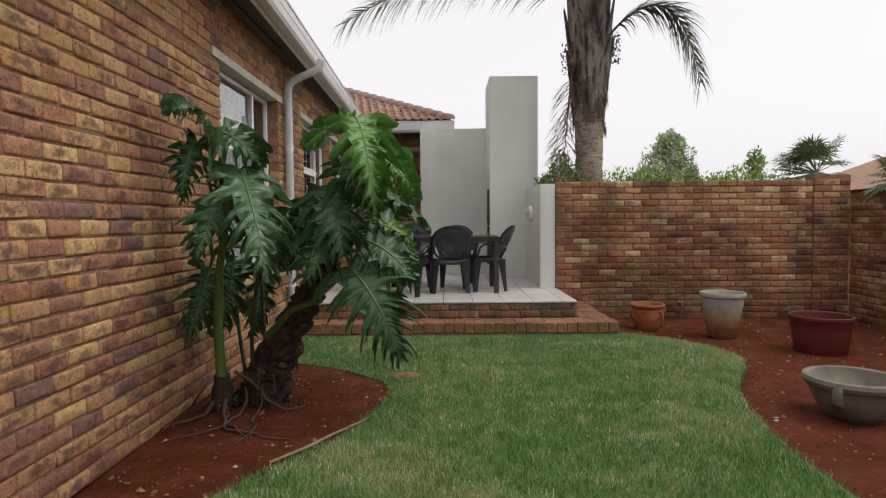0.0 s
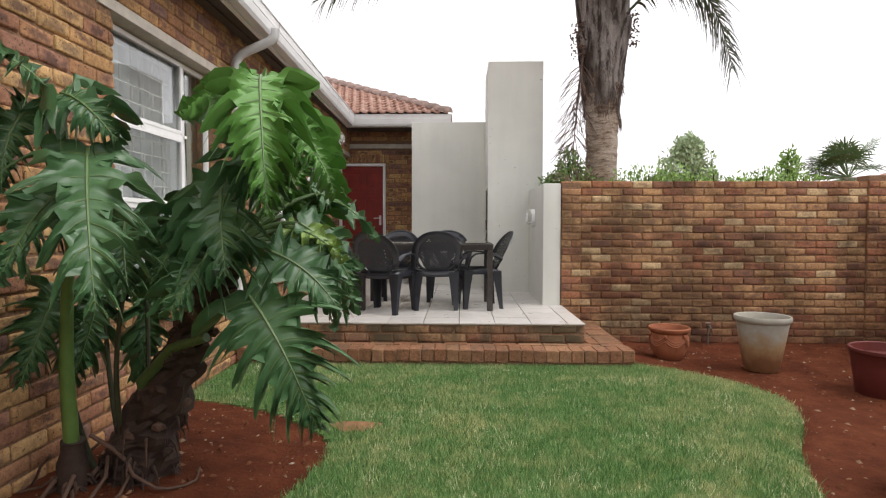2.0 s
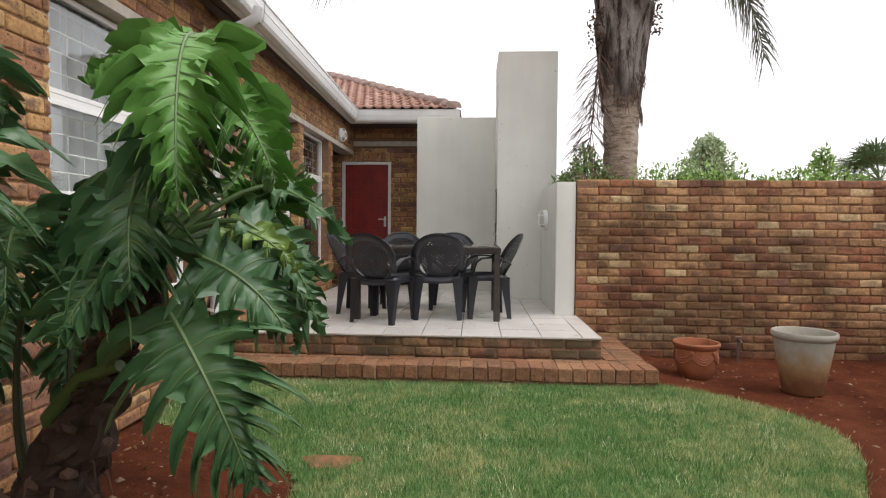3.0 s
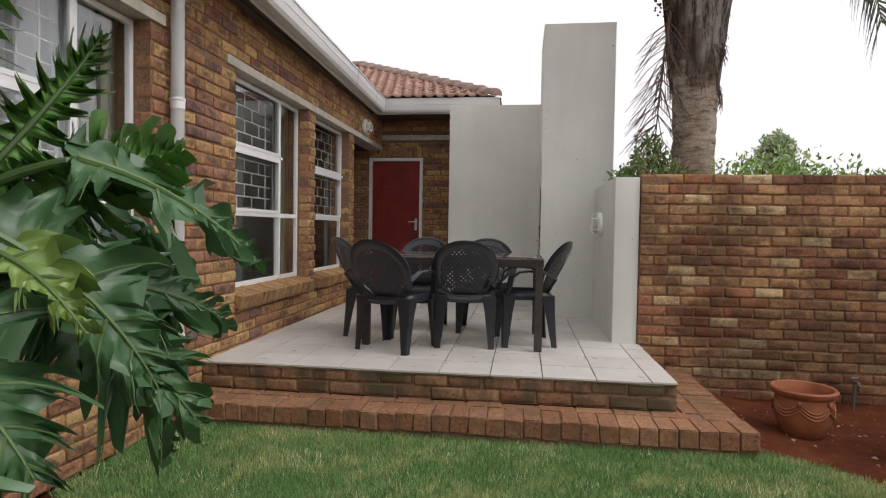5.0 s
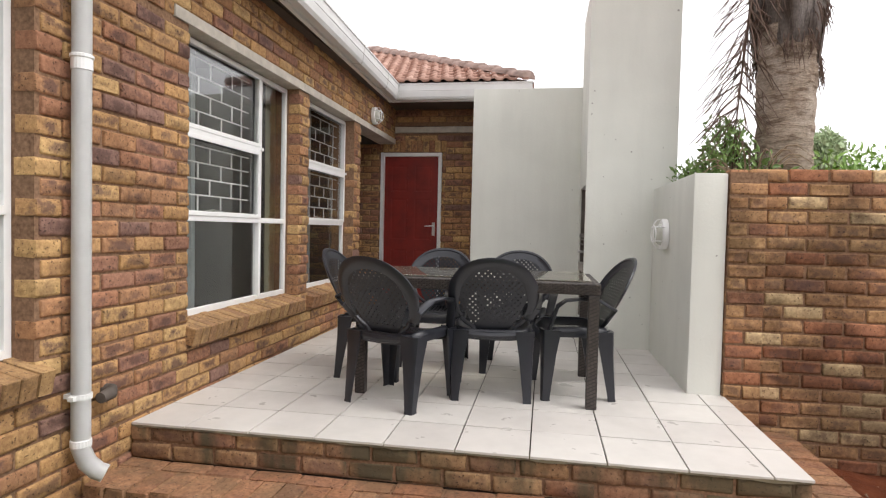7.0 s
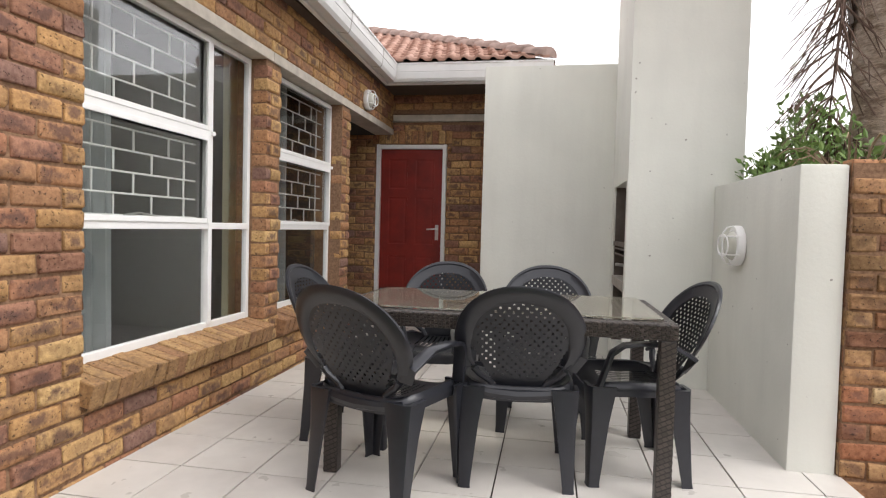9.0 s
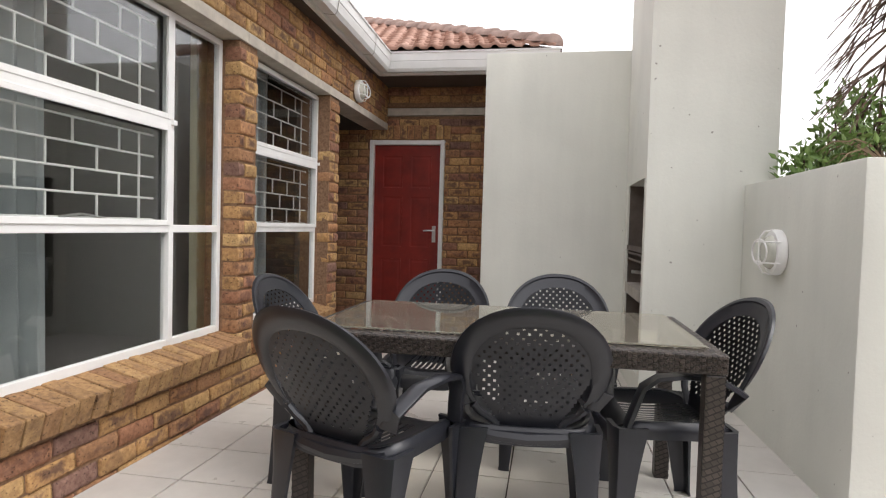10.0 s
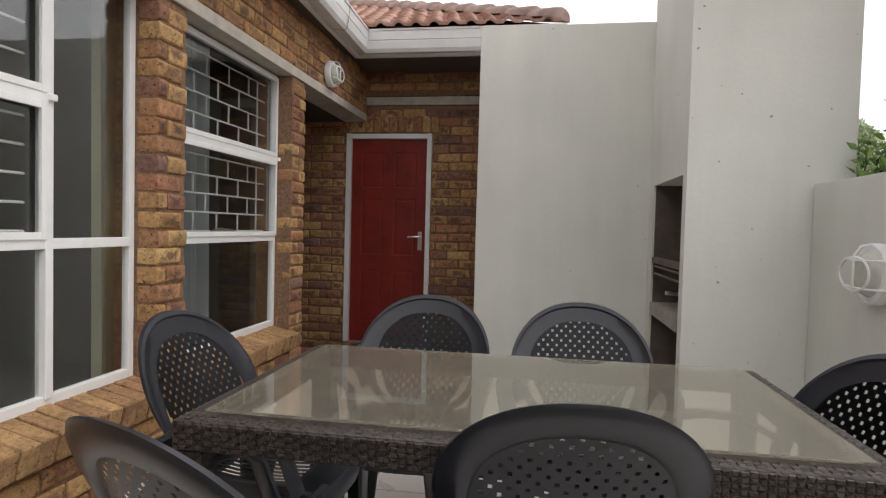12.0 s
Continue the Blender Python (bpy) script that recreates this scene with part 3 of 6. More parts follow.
def brick_step():
    """Paving bricks around the foot of the patio: a front row of headers, a stretcher row behind."""
    st = tagged(part("step_base", boxes((WX + 0.01, 2.10, 6.655, 6.985, -0.12, 0.133), (1.745, 2.10, 6.985, 8.23, -0.12, 0.131)), M_MORTAR),
                "low step of worn brown paving bricks around the patio", "step", kind="structure")
    rng = random.Random(4)
    meshes = []
    for i in range(4):
        bm = bmesh.new()
        box(bm, -0.0535, 0.0535, -0.113, 0.113, -0.11, 0.0, bevel=0.010)
        for v in bm.verts:
            v.co += Vector((rng.uniform(-1, 1), rng.uniform(-1, 1), rng.uniform(-1, 1))) * 0.0035
        me = bpy.data.meshes.new("brick")
        bm.to_mesh(me)
        bm.free()
        me.materials.append(M_STEP)
        meshes.append(me)

    def lay(x, y, turn):
        ob = new("brick", meshes[rng.randrange(4)])
        ob.parent = st
        ob.matrix_basis = pose(x + rng.uniform(-0.003, 0.003), y + rng.uniform(-0.006, 0.006), 0.143 + rng.uniform(-0.0025, 0.0025),
                               rng.uniform(-0.6, 0.6), rng.uniform(-0.9, 0.9), turn + rng.uniform(-1.0, 1.0))

    for i in range(32):
        lay(WX + 0.065 + i * 0.1115, 6.752, 0)
    for i in range(14):
        lay(WX + 0.12 + i * 0.233, 6.922, 90)
    for i in range(12):
        lay(1.995, 6.92 + i * 0.1115, 90)
    for i in range(5):
        lay(1.825, 7.09 + i * 0.233, 0)
    return st


brick_step()

# ---- garden walls ----
brick_wall("wall_garden", "weathered brown brick boundary wall stained by red soil", Matrix(((1, 0, 0, 1.735), (0, 1, 0, GARDEN_Y), (0, 0, 1, 0), (0, 0, 0, 1))),
           3.45, -0.10, 1.752, [], (M_GBRICK, M_GBRICK_ALL), near=(0, 2.6, 0, 2), seed=31)
brick_wall("wall_garden_pier", "brick pier at the end of the boundary wall", Matrix(((1, 0, 0, 1.737), (0, 1, 0, GARDEN_Y - 0.022), (0, 0, 1, 0), (0, 0, 0, 1))),
           0.215, -0.10, 1.745, [], (M_GBRICK, M_GBRICK_ALL), parts=60, seed=33)
brick_wall("wall_corner_pier", "brick corner pier of the boundary wall", Matrix(((1, 0, 0, 5.185), (0, 1, 0, GARDEN_Y - 0.03), (0, 0, 1, 0), (0, 0, 0, 1))),
           0.48, -0.10, 1.83, [], (M_GBRICK, M_GBRICK_ALL), parts=60, seed=34)
brick_wall("wall_east", "lower brick boundary wall along the flower bed", Matrix(((0, 1, 0, EAST_X), (-1, 0, 0, GARDEN_Y - 0.03), (0, 0, 1, 0), (0, 0, 0, 1))),
           GARDEN_Y - BACK_Y, -0.10, 1.41, [], (M_GBRICK, M_GBRICK_ALL), near=(0, 3, 0, 2), parts=200, seed=35)
brick_wall("wall_south", "plain brick boundary wall behind the lawn", Matrix(((-1, 0, 0, EAST_X), (0, -1, 0, BACK_Y), (0, 0, 1, 0), (0, 0, 0, 1))),
           EAST_X - WX, -0.10, 1.75, [], (M_GBRICK, M_GBRICK_ALL), parts=0, seed=36)

# ---- eaves, gutters, roofs ----
GX, GY, GB, GT = -1.235, 11.46, 2.95, 3.14


def eave_x(y):
    """The eaves run out slightly towards the south."""
    return GX + 0.026 * (GY - y)



def gutter_profile():
    """(outward, z) around a box gutter with a rolled lip, outer face at 0."""
    return [(-0.115, GT), (-0.115, GB + 0.012), (-0.03, GB), (-0.012, GB + 0.03), (-0.004, GB + 0.085), (-0.004, GB + 0.095), (0.0, GB + 0.10),
            (0.0, GT - 0.02), (0.008, GT - 0.016), (0.008, GT), (-0.012, GT), (-0.016, GT - 0.09), (-0.09, GB + 0.03), (-0.1, GT)]


def eave_board(o0, o1, z0, z1):
    bm = boxes((0, 1, BACK_Y, GY + 0.14, z0, z1))
    for v in bm.verts:
        v.co.x = eave_x(v.co.y) - (o0 if v.co.x > 0.5 else o1)
    return bm


def gutter(name, a, b, axis):
    bm = bmesh.new()
    prof = gutter_profile()
    rings = []
    for e in (a, b):
        ring = []
        for o, z in prof:
            if axis == "y":
                ye = e if e == a else e - o
                ring.append(bm.verts.new((eave_x(ye) + o, ye, z)))
            else:
                xe = e + o if e == a else e
                ring.append(bm.verts.new((xe, GY - o, z)))
        rings.append(ring)
    n = len(prof)
    for j in range(n):
        bm.faces.new((rings[0][j], rings[0][(j + 1) % n], rings[1][(j + 1) % n], rings[1][j]))
    bm.faces.new(rings[0])
    bm.faces.new(rings[1][::-1])
    bmesh.ops.recalc_face_normals(bm, faces=bm.faces)
    run = tagged(part(name, bm, M_GUTTER), "white painted metal box gutter along the eaves", "gutter")
    if axis == "y":
        for yj in (3.6, 6.9, 9.9, 10.9):
            bm = bmesh.new()
            rings = [[bm.verts.new((eave_x(ye) + o + (0.003 if o > -0.05 else 0.0), ye, z - (0.003 if z < GB + 0.05 else 0.0))) for o, z in prof[1:10]] for ye in (yj, yj + 0.012)]
            for j in range(8):
                bm.faces.new((rings[0][j], rings[0][j + 1], rings[1][j + 1], rings[1][j]))
            bmesh.ops.solidify(bm, geom=bm.faces[:], thickness=0.002)
            part("joint", bm, M_SLAB, run, "grey sealed joint between gutter lengths")
    return run


gutter("gutter", BACK_Y, GY, "y")
gutter("gutter", GX, 0.405, "x")
tagged(part("fascia", eave_board(0.118, 0.15, GB - 0.01, GT + 0.02), M_WHITE), "white painted fascia board behind the gutter", "fascia", kind="structure")
tagged(part("fascia", boxes((GX - 0.118, 0.40, GY + 0.118, GY + 0.15, GB - 0.01, GT + 0.02)), M_WHITE), "white painted fascia board behind the gutter", "fascia", kind="structure")
# Soffit lowered and coloured dark to build extra shade into the eaves.
tagged(part("ceiling_eaves", boxes((WX - 0.02, GX - 0.14, BACK_Y, GY + 0.10, 2.962, 2.98), (WX - 0.02, 0.38, GY + 0.105, DOOR_Y + 0.02, 2.972, 2.99)), M_BOARD), "eaves soffit set low and dark to deepen the shade", "ceiling", kind="structure")

tagged(part("ceiling_eaves_edge", eave_board(0.105, 0.36, 2.985, 3.0), M_BOARD), "eaves soffit set low and dark to deepen the shade", "ceiling", kind="structure")
SLOPE = math.tan(radians(24))


def roof_tile_mesh():
    """One interlocking roll tile, rolls running down the slope."""
    vs, fs = [], []
    n = 12
    for end in (0, 1):
        for i in range(n + 1):
            u = i / n
            h = 0.036 * max(0.0, math.sin(math.pi * min(1, u / 0.55))) ** 0.8 if u < 0.55 else 0.004
            vs.append((u * 0.155 - 0.0765, end * 0.25, 0.85 * h + 0.020 * (1 - end)))
    m = n + 1
    for i in range(n):
        fs.append((i, i + 1, m + i + 1, m + i))
    k = len(vs)
    vs += [(x, y + 0.004, z - 0.03) for x, y, z in vs[:m]]
    for i in range(n):
        fs.append((i, k + i, k + i + 1, i + 1))
    return mesh_from("roof_tile", vs, fs, M_ROOF, True)


def roofs():
    roof = tagged(part("roof_north", roof_plane([(-6.0, GY + 0.02, GT), (0.42, GY + 0.02, GT), (-2.6, GY + 3.04, GT + 3.02 * SLOPE), (-6.0, GY + 3.04, GT + 3.02 * SLOPE)]), M_BOARD),
                  "hipped roof of weathered terracotta roll tiles", "roof", kind="structure")
    me = roof_tile_mesh()
    rng = random.Random(6)
    tilt = math.degrees(math.atan(SLOPE))
    for r in range(16):
        d = r * 0.20
        yy = GY - 0.03 + d * math.cos(radians(tilt))
        zz = GT + 0.012 + d * math.sin(radians(tilt))
        x = 0.36 - (yy - GY)
        while x > -2.9:
            ob = new("roof_tile", me)
            ob.parent = roof
            ob.matrix_basis = pose(x - 0.11 + rng.uniform(-0.003, 0.003), yy, zz + rng.uniform(-0.003, 0.003), tilt + rng.uniform(-0.6, 0.6), 0, rng.uniform(-0.5, 0.5))
            x -= 0.152
    bm = bmesh.new()
    prof = [(0.12 * math.cos(a), 0.085 * math.sin(a)) for a in (math.pi * i / 8 for i in range(9))]
    a = [bm.verts.new((x, -0.02, z * 1.12 + 0.012)) for x, z in prof]
    b = [bm.verts.new((x * 0.85, 0.33, z * 0.85)) for x, z in prof]
    for i in range(8):
        bm.faces.new((a[i], a[i + 1], b[i + 1], b[i]))
    bm.faces.new(a[::-1])
    cap = bpy.data.meshes.new("ridge_tile")
    bm.to_mesh(cap)
    bm.free()
    cap.materials.append(M_RIDGE)
    cap.shade_smooth()
    way = Vector((-1, 1, SLOPE)).normalized()
    side = Vector((1, 1, 0)).normalized()
    up = side.cross(way)
    for i in range(14):
        p = Vector((0.33, GY + 0.02, GT + 0.028)) + way * (0.30 * i)
        ob = new("ridge_tile", cap)
        ob.parent = roof
        ob.matrix_basis = Matrix(((side.x, way.x, up.x, p.x), (side.y, way.y, up.y, p.y), (side.z, way.z, up.z, p.z), (0, 0, 0, 1)))
    part_hip = roof_plane([(0.42, GY + 0.02, GT), (0.42, GY + 6.0, GT), (-2.6, GY + 3.04, GT + 3.02 * SLOPE), (-2.6, GY + 3.03, GT + 3.01 * SLOPE)])
    part("hip_slope", part_hip, M_ROOF, roof)
    tagged(part("roof_west", roof_plane([(GX - 0.03, BACK_Y, GT), (GX - 0.03, GY, GT), (-6.0, GY, GT + 4.7 * SLOPE), (-6.0, BACK_Y, GT + 4.7 * SLOPE)]), M_ROOF),
           "terracotta tiled main roof slope", "roof", kind="structure")


def roof_plane(pts):
    bm = bmesh.new()
    f = bm.faces.new([bm.verts.new(p) for p in pts])
    r = bmesh.ops.extrude_face_region(bm, geom=[f])
    for v in r["geom"]:
        if isinstance(v, bmesh.types.BMVert):
            v.co.z += 0.03
    for v in bm.verts:
        v.co.z -= 0.035
    bmesh.ops.recalc_face_normals(bm, faces=bm.faces)
    return bm


roofs()
# inside of the house, behind the windows: rooms closed all round, dimness put into the colour
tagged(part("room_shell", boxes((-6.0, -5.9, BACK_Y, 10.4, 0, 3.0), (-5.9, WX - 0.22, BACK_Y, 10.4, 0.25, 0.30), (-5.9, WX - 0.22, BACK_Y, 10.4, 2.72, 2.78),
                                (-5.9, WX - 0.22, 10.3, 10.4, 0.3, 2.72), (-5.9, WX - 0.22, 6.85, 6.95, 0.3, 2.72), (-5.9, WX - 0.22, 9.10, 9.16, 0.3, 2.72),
                                (-5.9, WX - 0.22, 4.2, 4.3, 0.3, 2.72)), M_INNER_SHADE), "plain walls of the rooms inside, near-black to stand for dimness", "wall", kind="structure")

# ---- ground, bed, lawn ----
BED_WEST = [(-0.98, 2.6), (-0.66, 3.2), (-0.36, 3.68), (-0.2, 4.2), (-0.16, 4.65), (-0.3, 4.95), (-0.62, 5.25), (-1.1, 5.5), (-1.5, 5.62)]
LAWN_EAST = [(2.12, -3.4), (2.08, 1.5), (2.09, 2.9), (2.12, 3.45), (2.27, 4.2), (2.45, 4.7), (2.74, 5.2), (2.9, 5.62), (2.86, 5.95), (2.66, 6.3), (2.4, 6.58), (2.12, 6.78)]


def smooth_line(pts, n=6):
    out = []
    p = [Vector((*q, 0)) for q in pts]
    for i in range(len(p) - 1):
        a, b, c, d = p[max(i - 1, 0)], p[i], p[i + 1], p[min(i + 2, len(p) - 1)]
        for k in range(n):
            t = k / n
            out.append(0.5 * (2 * b + (c - a) * t + (2 * a - 5 * b + 4 * c - d) * t * t + (3 * b - a - 3 * c + d) * t ** 3))
    out.append(p[-1])
    return out


bed_line, east_line = smooth_line(BED_WEST), smooth_line(LAWN_EAST)


def in_lawn(x, y):
    if not (WX < x < 3.2 and BACK_Y < y < 6.74):
        return False
    for a, b in zip(east_line, east_line[1:]):
        if a.y <= y < b.y and x > a.x + (b.x - a.x) * (y - a.y) / (b.y - a.y):
            return False
    if y < bed_line[-1].y:
        if y < bed_line[0].y:
            return x > -0.98 - (2.6 - y) * 0.35
        for a, b in zip(bed_line, bed_line[1:]):
            if min(a.y, b.y) <= y < max(a.y, b.y) and x < a.x + (b.x - a.x) * (y - a.y) / (b.y - a.y):
                return False
    return True


def ground_height(x, y):
    """A slight mound of soil round the plant and along the garden wall."""
    h = 0.10 * math.exp(-((x + 1.05) ** 2 / 0.28 + (y - 4.1) ** 2 / 0.9))
    low = 0.065 * min(1.0, max(0.0, (x - 2.1) / 0.5))
    return h - 0.028 - low + 0.016 * noise.noise(Vector((x * 1.7, y * 1.7, 0))) + 0.008 * noise.noise(Vector((x * 9, y * 9, 3)))


def ground():
    far = 900.0
    bm = bmesh.new()
    xs = [-far, -60, -12] + [WX - 0.3 + i * 0.06 for i in range(int((EAST_X + 0.6 - WX) / 0.06) + 1)] + [20, 80, far]
    ys = [-far, -60, -12] + [BACK_Y - 0.3 + i * 0.06 for i in range(int((9.2 - BACK_Y) / 0.06) + 1)] + [30, 90, far]
    grid = [[bm.verts.new((x, y, ground_height(x, y) if WX - 1 < x < EAST_X + 1 and BACK_Y - 1 < y < 9.5 else -0.05)) for x in xs] for y in ys]
    for r0, r1 in zip(grid, grid[1:]):
        for i in range(len(xs) - 1):
            bm.faces.new((r0[i], r0[i + 1], r1[i + 1], r1[i]))
    return tagged(part("ground", bm, M_SOIL, smooth=True), "bare red-brown garden soil with crumbs and litter", "ground", kind="structure")


ground()


def lawn():
    step = 0.045
    nx, ny = int((3.0 - WX) / step) + 1, int((6.74 - BACK_Y) / step) + 1
    bm = bmesh.new()
    vs = {}

    def v(i, j):
        if (i, j) not in vs:
            x, y = WX + 0.01 + i * step, BACK_Y + j * step
            vs[i, j] = bm.verts.new((x, y, -0.004 + 0.006 * noise.noise(Vector((x * 3, y * 3, 1)))))
        return vs[i, j]

    for j in range(ny):
        for i in range(nx):
            if in_lawn(WX + 0.01 + (i + 0.5) * step, BACK_Y + (j + 0.5) * step):
                bm.faces.new((v(i, j), v(i + 1, j), v(i + 1, j + 1), v(i, j + 1)))
    edge = [e for e in bm.edges if e.is_boundary]
    r = bmesh.ops.extrude_edge_only(bm, edges=edge)
    for q in r["geom"]:
        if isinstance(q, bmesh.types.BMVert):
            q.co.z -= 0.08
    base = tagged(part("lawn", bm, M_LAWN), "short green lawn with dry yellowish patches", "lawn", kind="structure")
    rng = np.random.default_rng(5)
    n = 430000
    x = rng.uniform(WX + 0.01, 2.95, n)
    y = BACK_Y + (6.77 - BACK_Y) * rng.uniform(0, 1, n) ** 0.72
    y = np.where((y < 1.2) & (rng.uniform(0, 1, n) < 0.6), rng.uniform(1.2, 6.77, n), y)
    keep = np.array([in_lawn(a, b) for a, b in zip(x + rng.normal(0, 0.02, n), y + rng.normal(0, 0.02, n))])
    x, y = x[keep], y[keep]
    n = len(x)
    h = rng.uniform(0.014, 0.038, n)
    w = rng.uniform(0.0016, 0.0030, n)
    ang, lean = rng.uniform(0, 2 * np.pi, n), rng.uniform(0.1, 0.9, n)
    la = rng.uniform(0, 2 * np.pi, n)
    co = np.empty((n, 3, 3), dtype=np.float32)
    co[:, 0] = np.stack([x - w * np.cos(ang), y - w * np.sin(ang), np.full(n, -0.006)], 1)
    co[:, 1] = np.stack([x + w * np.cos(ang), y + w * np.sin(ang), np.full(n, -0.006)], 1)
    co[:, 2] = np.stack([x + h * lean * np.cos(la), y + h * lean * np.sin(la), h], 1)
    me = bpy.data.meshes.new("grass")
    me.vertices.add(3 * n)
    me.vertices.foreach_set("co", co.reshape(-1))
    me.loops.add(3 * n)
    me.loops.foreach_set("vertex_index", np.arange(3 * n, dtype=np.int32))
    me.polygons.add(n)
    me.polygons.foreach_set("loop_start", np.arange(0, 3 * n, 3, dtype=np.int32))
    me.update()
    me.materials.append(M_BLADE)
    tagged(new("grass", me), "short mown grass blades, green with dry tips", "grass", kind="stuff")
    return base


lawn()


# ---- windows ----
def window(name, y0, y1, split, sash_rows, curtain):
    """A white steel window facing east; split: place of the mullion, or None."""
    z0, z1 = SILL_Z, HEAD_Z
    xo, xi = -1.575, -1.612
    rows = (z0, 1.385, 1.925, z1)
    win = tagged(part(name, boxes((xi, xo, y0, y0 + 0.035, z0, z1), (xi, xo, y1 - 0.035, y1, z0, z1), (xi, xo, y0 + 0.035, y1 - 0.035, z0, z0 + 0.04),
                                  (xi, xo, y0 + 0.035, y1 - 0.035, z1 - 0.035, z1), bevel=0.003), M_WHITE),
                 "white steel-framed window in a brick wall", "window", kind="structure")
    m = split if split else y1
    part("transom", boxes((xi - 0.004, xo + 0.012, y0 + 0.03, m - 0.002, 1.905, 1.945), bevel=0.004), M_WHITE, win)
    part("transom", boxes((xi - 0.002, xo + 0.008, y0 + 0.03, y1 - 0.03, 1.365, 1.405), bevel=0.004), M_WHITE, win)
    if split:
        part("mullion", boxes((xi - 0.003, xo + 0.010, split - 0.018, split + 0.018, z0 + 0.03, z1 - 0.03), bevel=0.004), M_WHITE, win)
    cells = [(y0, m, rows[i], rows[i + 1]) for i in range(3)]
    if split:
        cells += [(m, y1, rows[0], rows[1]), (m, y1, rows[1], rows[3])]
    for a, b, c, d in cells:
        g = part("pane", boxes((xi + 0.015, xi + 0.019, a + 0.012, b - 0.012, c + 0.012, d - 0.012)), M_GLASS, win)
        g.visible_shadow = False
    for i in sash_rows:
        c, d = rows[i] + 0.016, rows[i + 1] - 0.016
        a, b = y0 + 0.03, m - 0.014
        part("sash", boxes((xo, xo + 0.016, a, a + 0.028, c, d), (xo, xo + 0.016, b - 0.028, b, c, d), (xo, xo + 0.016, a + 0.028, b - 0.028, c, c + 0.028),
                           (xo, xo + 0.016, a + 0.028, b - 0.028, d - 0.028, d), bevel=0.003), M_WHITE, win)
        part("stay", tube(bmesh.new(), [(xi - 0.03, (a + b) / 2 - 0.1, c + 0.03), (xi - 0.035, (a + b) / 2 + 0.02, c + 0.045), (xi - 0.03, (a + b) / 2 + 0.16, c + 0.03)], 0.006, 6), M_CHROME, win)
        # burglar bars in a brick pattern
        bm = bmesh.new()
        h0, h1, v0, v1 = a + 0.09, b - 0.11, c + 0.03, d - 0.05
        n = 4
        for k in range(n + 1):
            z = v0 + (v1 - v0) * k / n
            tube(bm, [(xi - 0.05, a - 0.01, z), (xi - 0.05, b - 0.005, z)], 0.0055, 6)
        cols = max(2, round((h1 - h0) / 0.26))
        for k in range(n):
            za, zb = v0 + (v1 - v0) * k / n, v0 + (v1 - v0) * (k + 1) / n
            for j in range(cols + 1):
                yy = h0 + (h1 - h0) * (j + (0.5 if k % 2 else 0)) / cols
                if yy < h1 + 0.001:
                    tube(bm, [(xi - 0.05, yy, za), (xi - 0.05, yy, zb)], 0.0055, 6)
        for yy in (h0, h1):
            tube(bm, [(xi - 0.052, yy, v0), (xi - 0.052, yy, v1)], 0.0055, 6)
        part("burglar_bars", bm, M_BAR, win, "white steel burglar bars in a brick pattern")
    part("lug", boxes((xo, xo + 0.03, m - 0.012, m + 0.016, 1.915, 1.94), bevel=0.004), M_WHITE, win)
    for a, b, mat, lab in curtain:
        bm = bmesh.new()
        n = int((b - a) / 0.02)
        r0 = [bm.verts.new((-1.735 + 0.02 * math.sin(i * 0.95) + 0.012 * math.sin(i * 2.3), a + (b - a) * i / n, 2.56)) for i in range(n + 1)]
        r1 = [bm.verts.new((-1.735 + 0.03 * math.sin(i * 0.95 + 0.3) + 0.02 * math.sin(i * 1.7), a + (b - a) * i / n * 1.06, 0.45)) for i in range(n + 1)]
        for i in range(n):
            bm.faces.new((r0[i], r0[i + 1], r1[i + 1], r1[i]))
        bmesh.ops.solidify(bm, geom=bm.faces[:], thickness=0.004)
        cu = part("curtain", bm, mat, smooth=True)
        tagged(cu, lab, "curtain")
    return win


window("window_1", *WINDOWS[0], 5.92, (1, 2), [(4.86, 6.29, M_SHEER, "white sheer curtain drawn across a window"), (6.32, 6.66, M_NET, "olive curtain edge behind the glass")])
window("window_2", *WINDOWS[1], 8.54, (1, 2), [(7.46, 7.90, M_CURTAIN, "grey-blue curtain gathered at one side"), (8.94, 9.17, M_NET, "olive curtain edge behind the glass")])
window("window_3", *WINDOWS[2], None, (1, 2), [(9.26, 9.85, M_CURTAIN, "grey curtain half drawn"), (10.36, 10.62, M_NET, "olive curtain edge behind the glass")])


def sill(y0, y1):
    """Sloping sill of bricks on edge."""
    s = empty("window_sill", pose(WX, (y0 + y1) / 2, SILL_Z - 0.07), "sloping sill of yellow-brown bricks on edge", "sill", kind="structure")
    rng = random.Random(int(y0 * 10))
    n = round((y1 - y0 + 0.02) / 0.083)
    meshes = []
    for i in range(3):
        bm = bmesh.new()
        box(bm, -0.155, 0.075, -0.0365, 0.0365, -0.105, 0.0, bevel=0.006)
        for v in bm.verts:
            v.co += Vector((rng.uniform(-1, 1), rng.uniform(-1, 1), rng.uniform(-1, 1))) * 0.002
        me = bpy.data.meshes.new("brick")
        bm.to_mesh(me)
        bm.free()
        me.materials.append(M_SILL)
        meshes.append(me)
    for i in range(n):
        yy = -(y1 - y0) / 2 + (i + 0.5) * (y1 - y0) / n
        ob = new("brick", meshes[rng.randrange(3)])
        ob.parent = s
        ob.matrix_basis = pose(rng.uniform(-0.004, 0.004), yy, 0.045 + rng.uniform(-0.003, 0.003), rng.uniform(-1, 1), 14 + rng.uniform(-1.5, 1.5), rng.uniform(-0.6, 0.6))
    return s


for a, b in WINDOWS:
    sill(a - 0.03, b + 0.03)


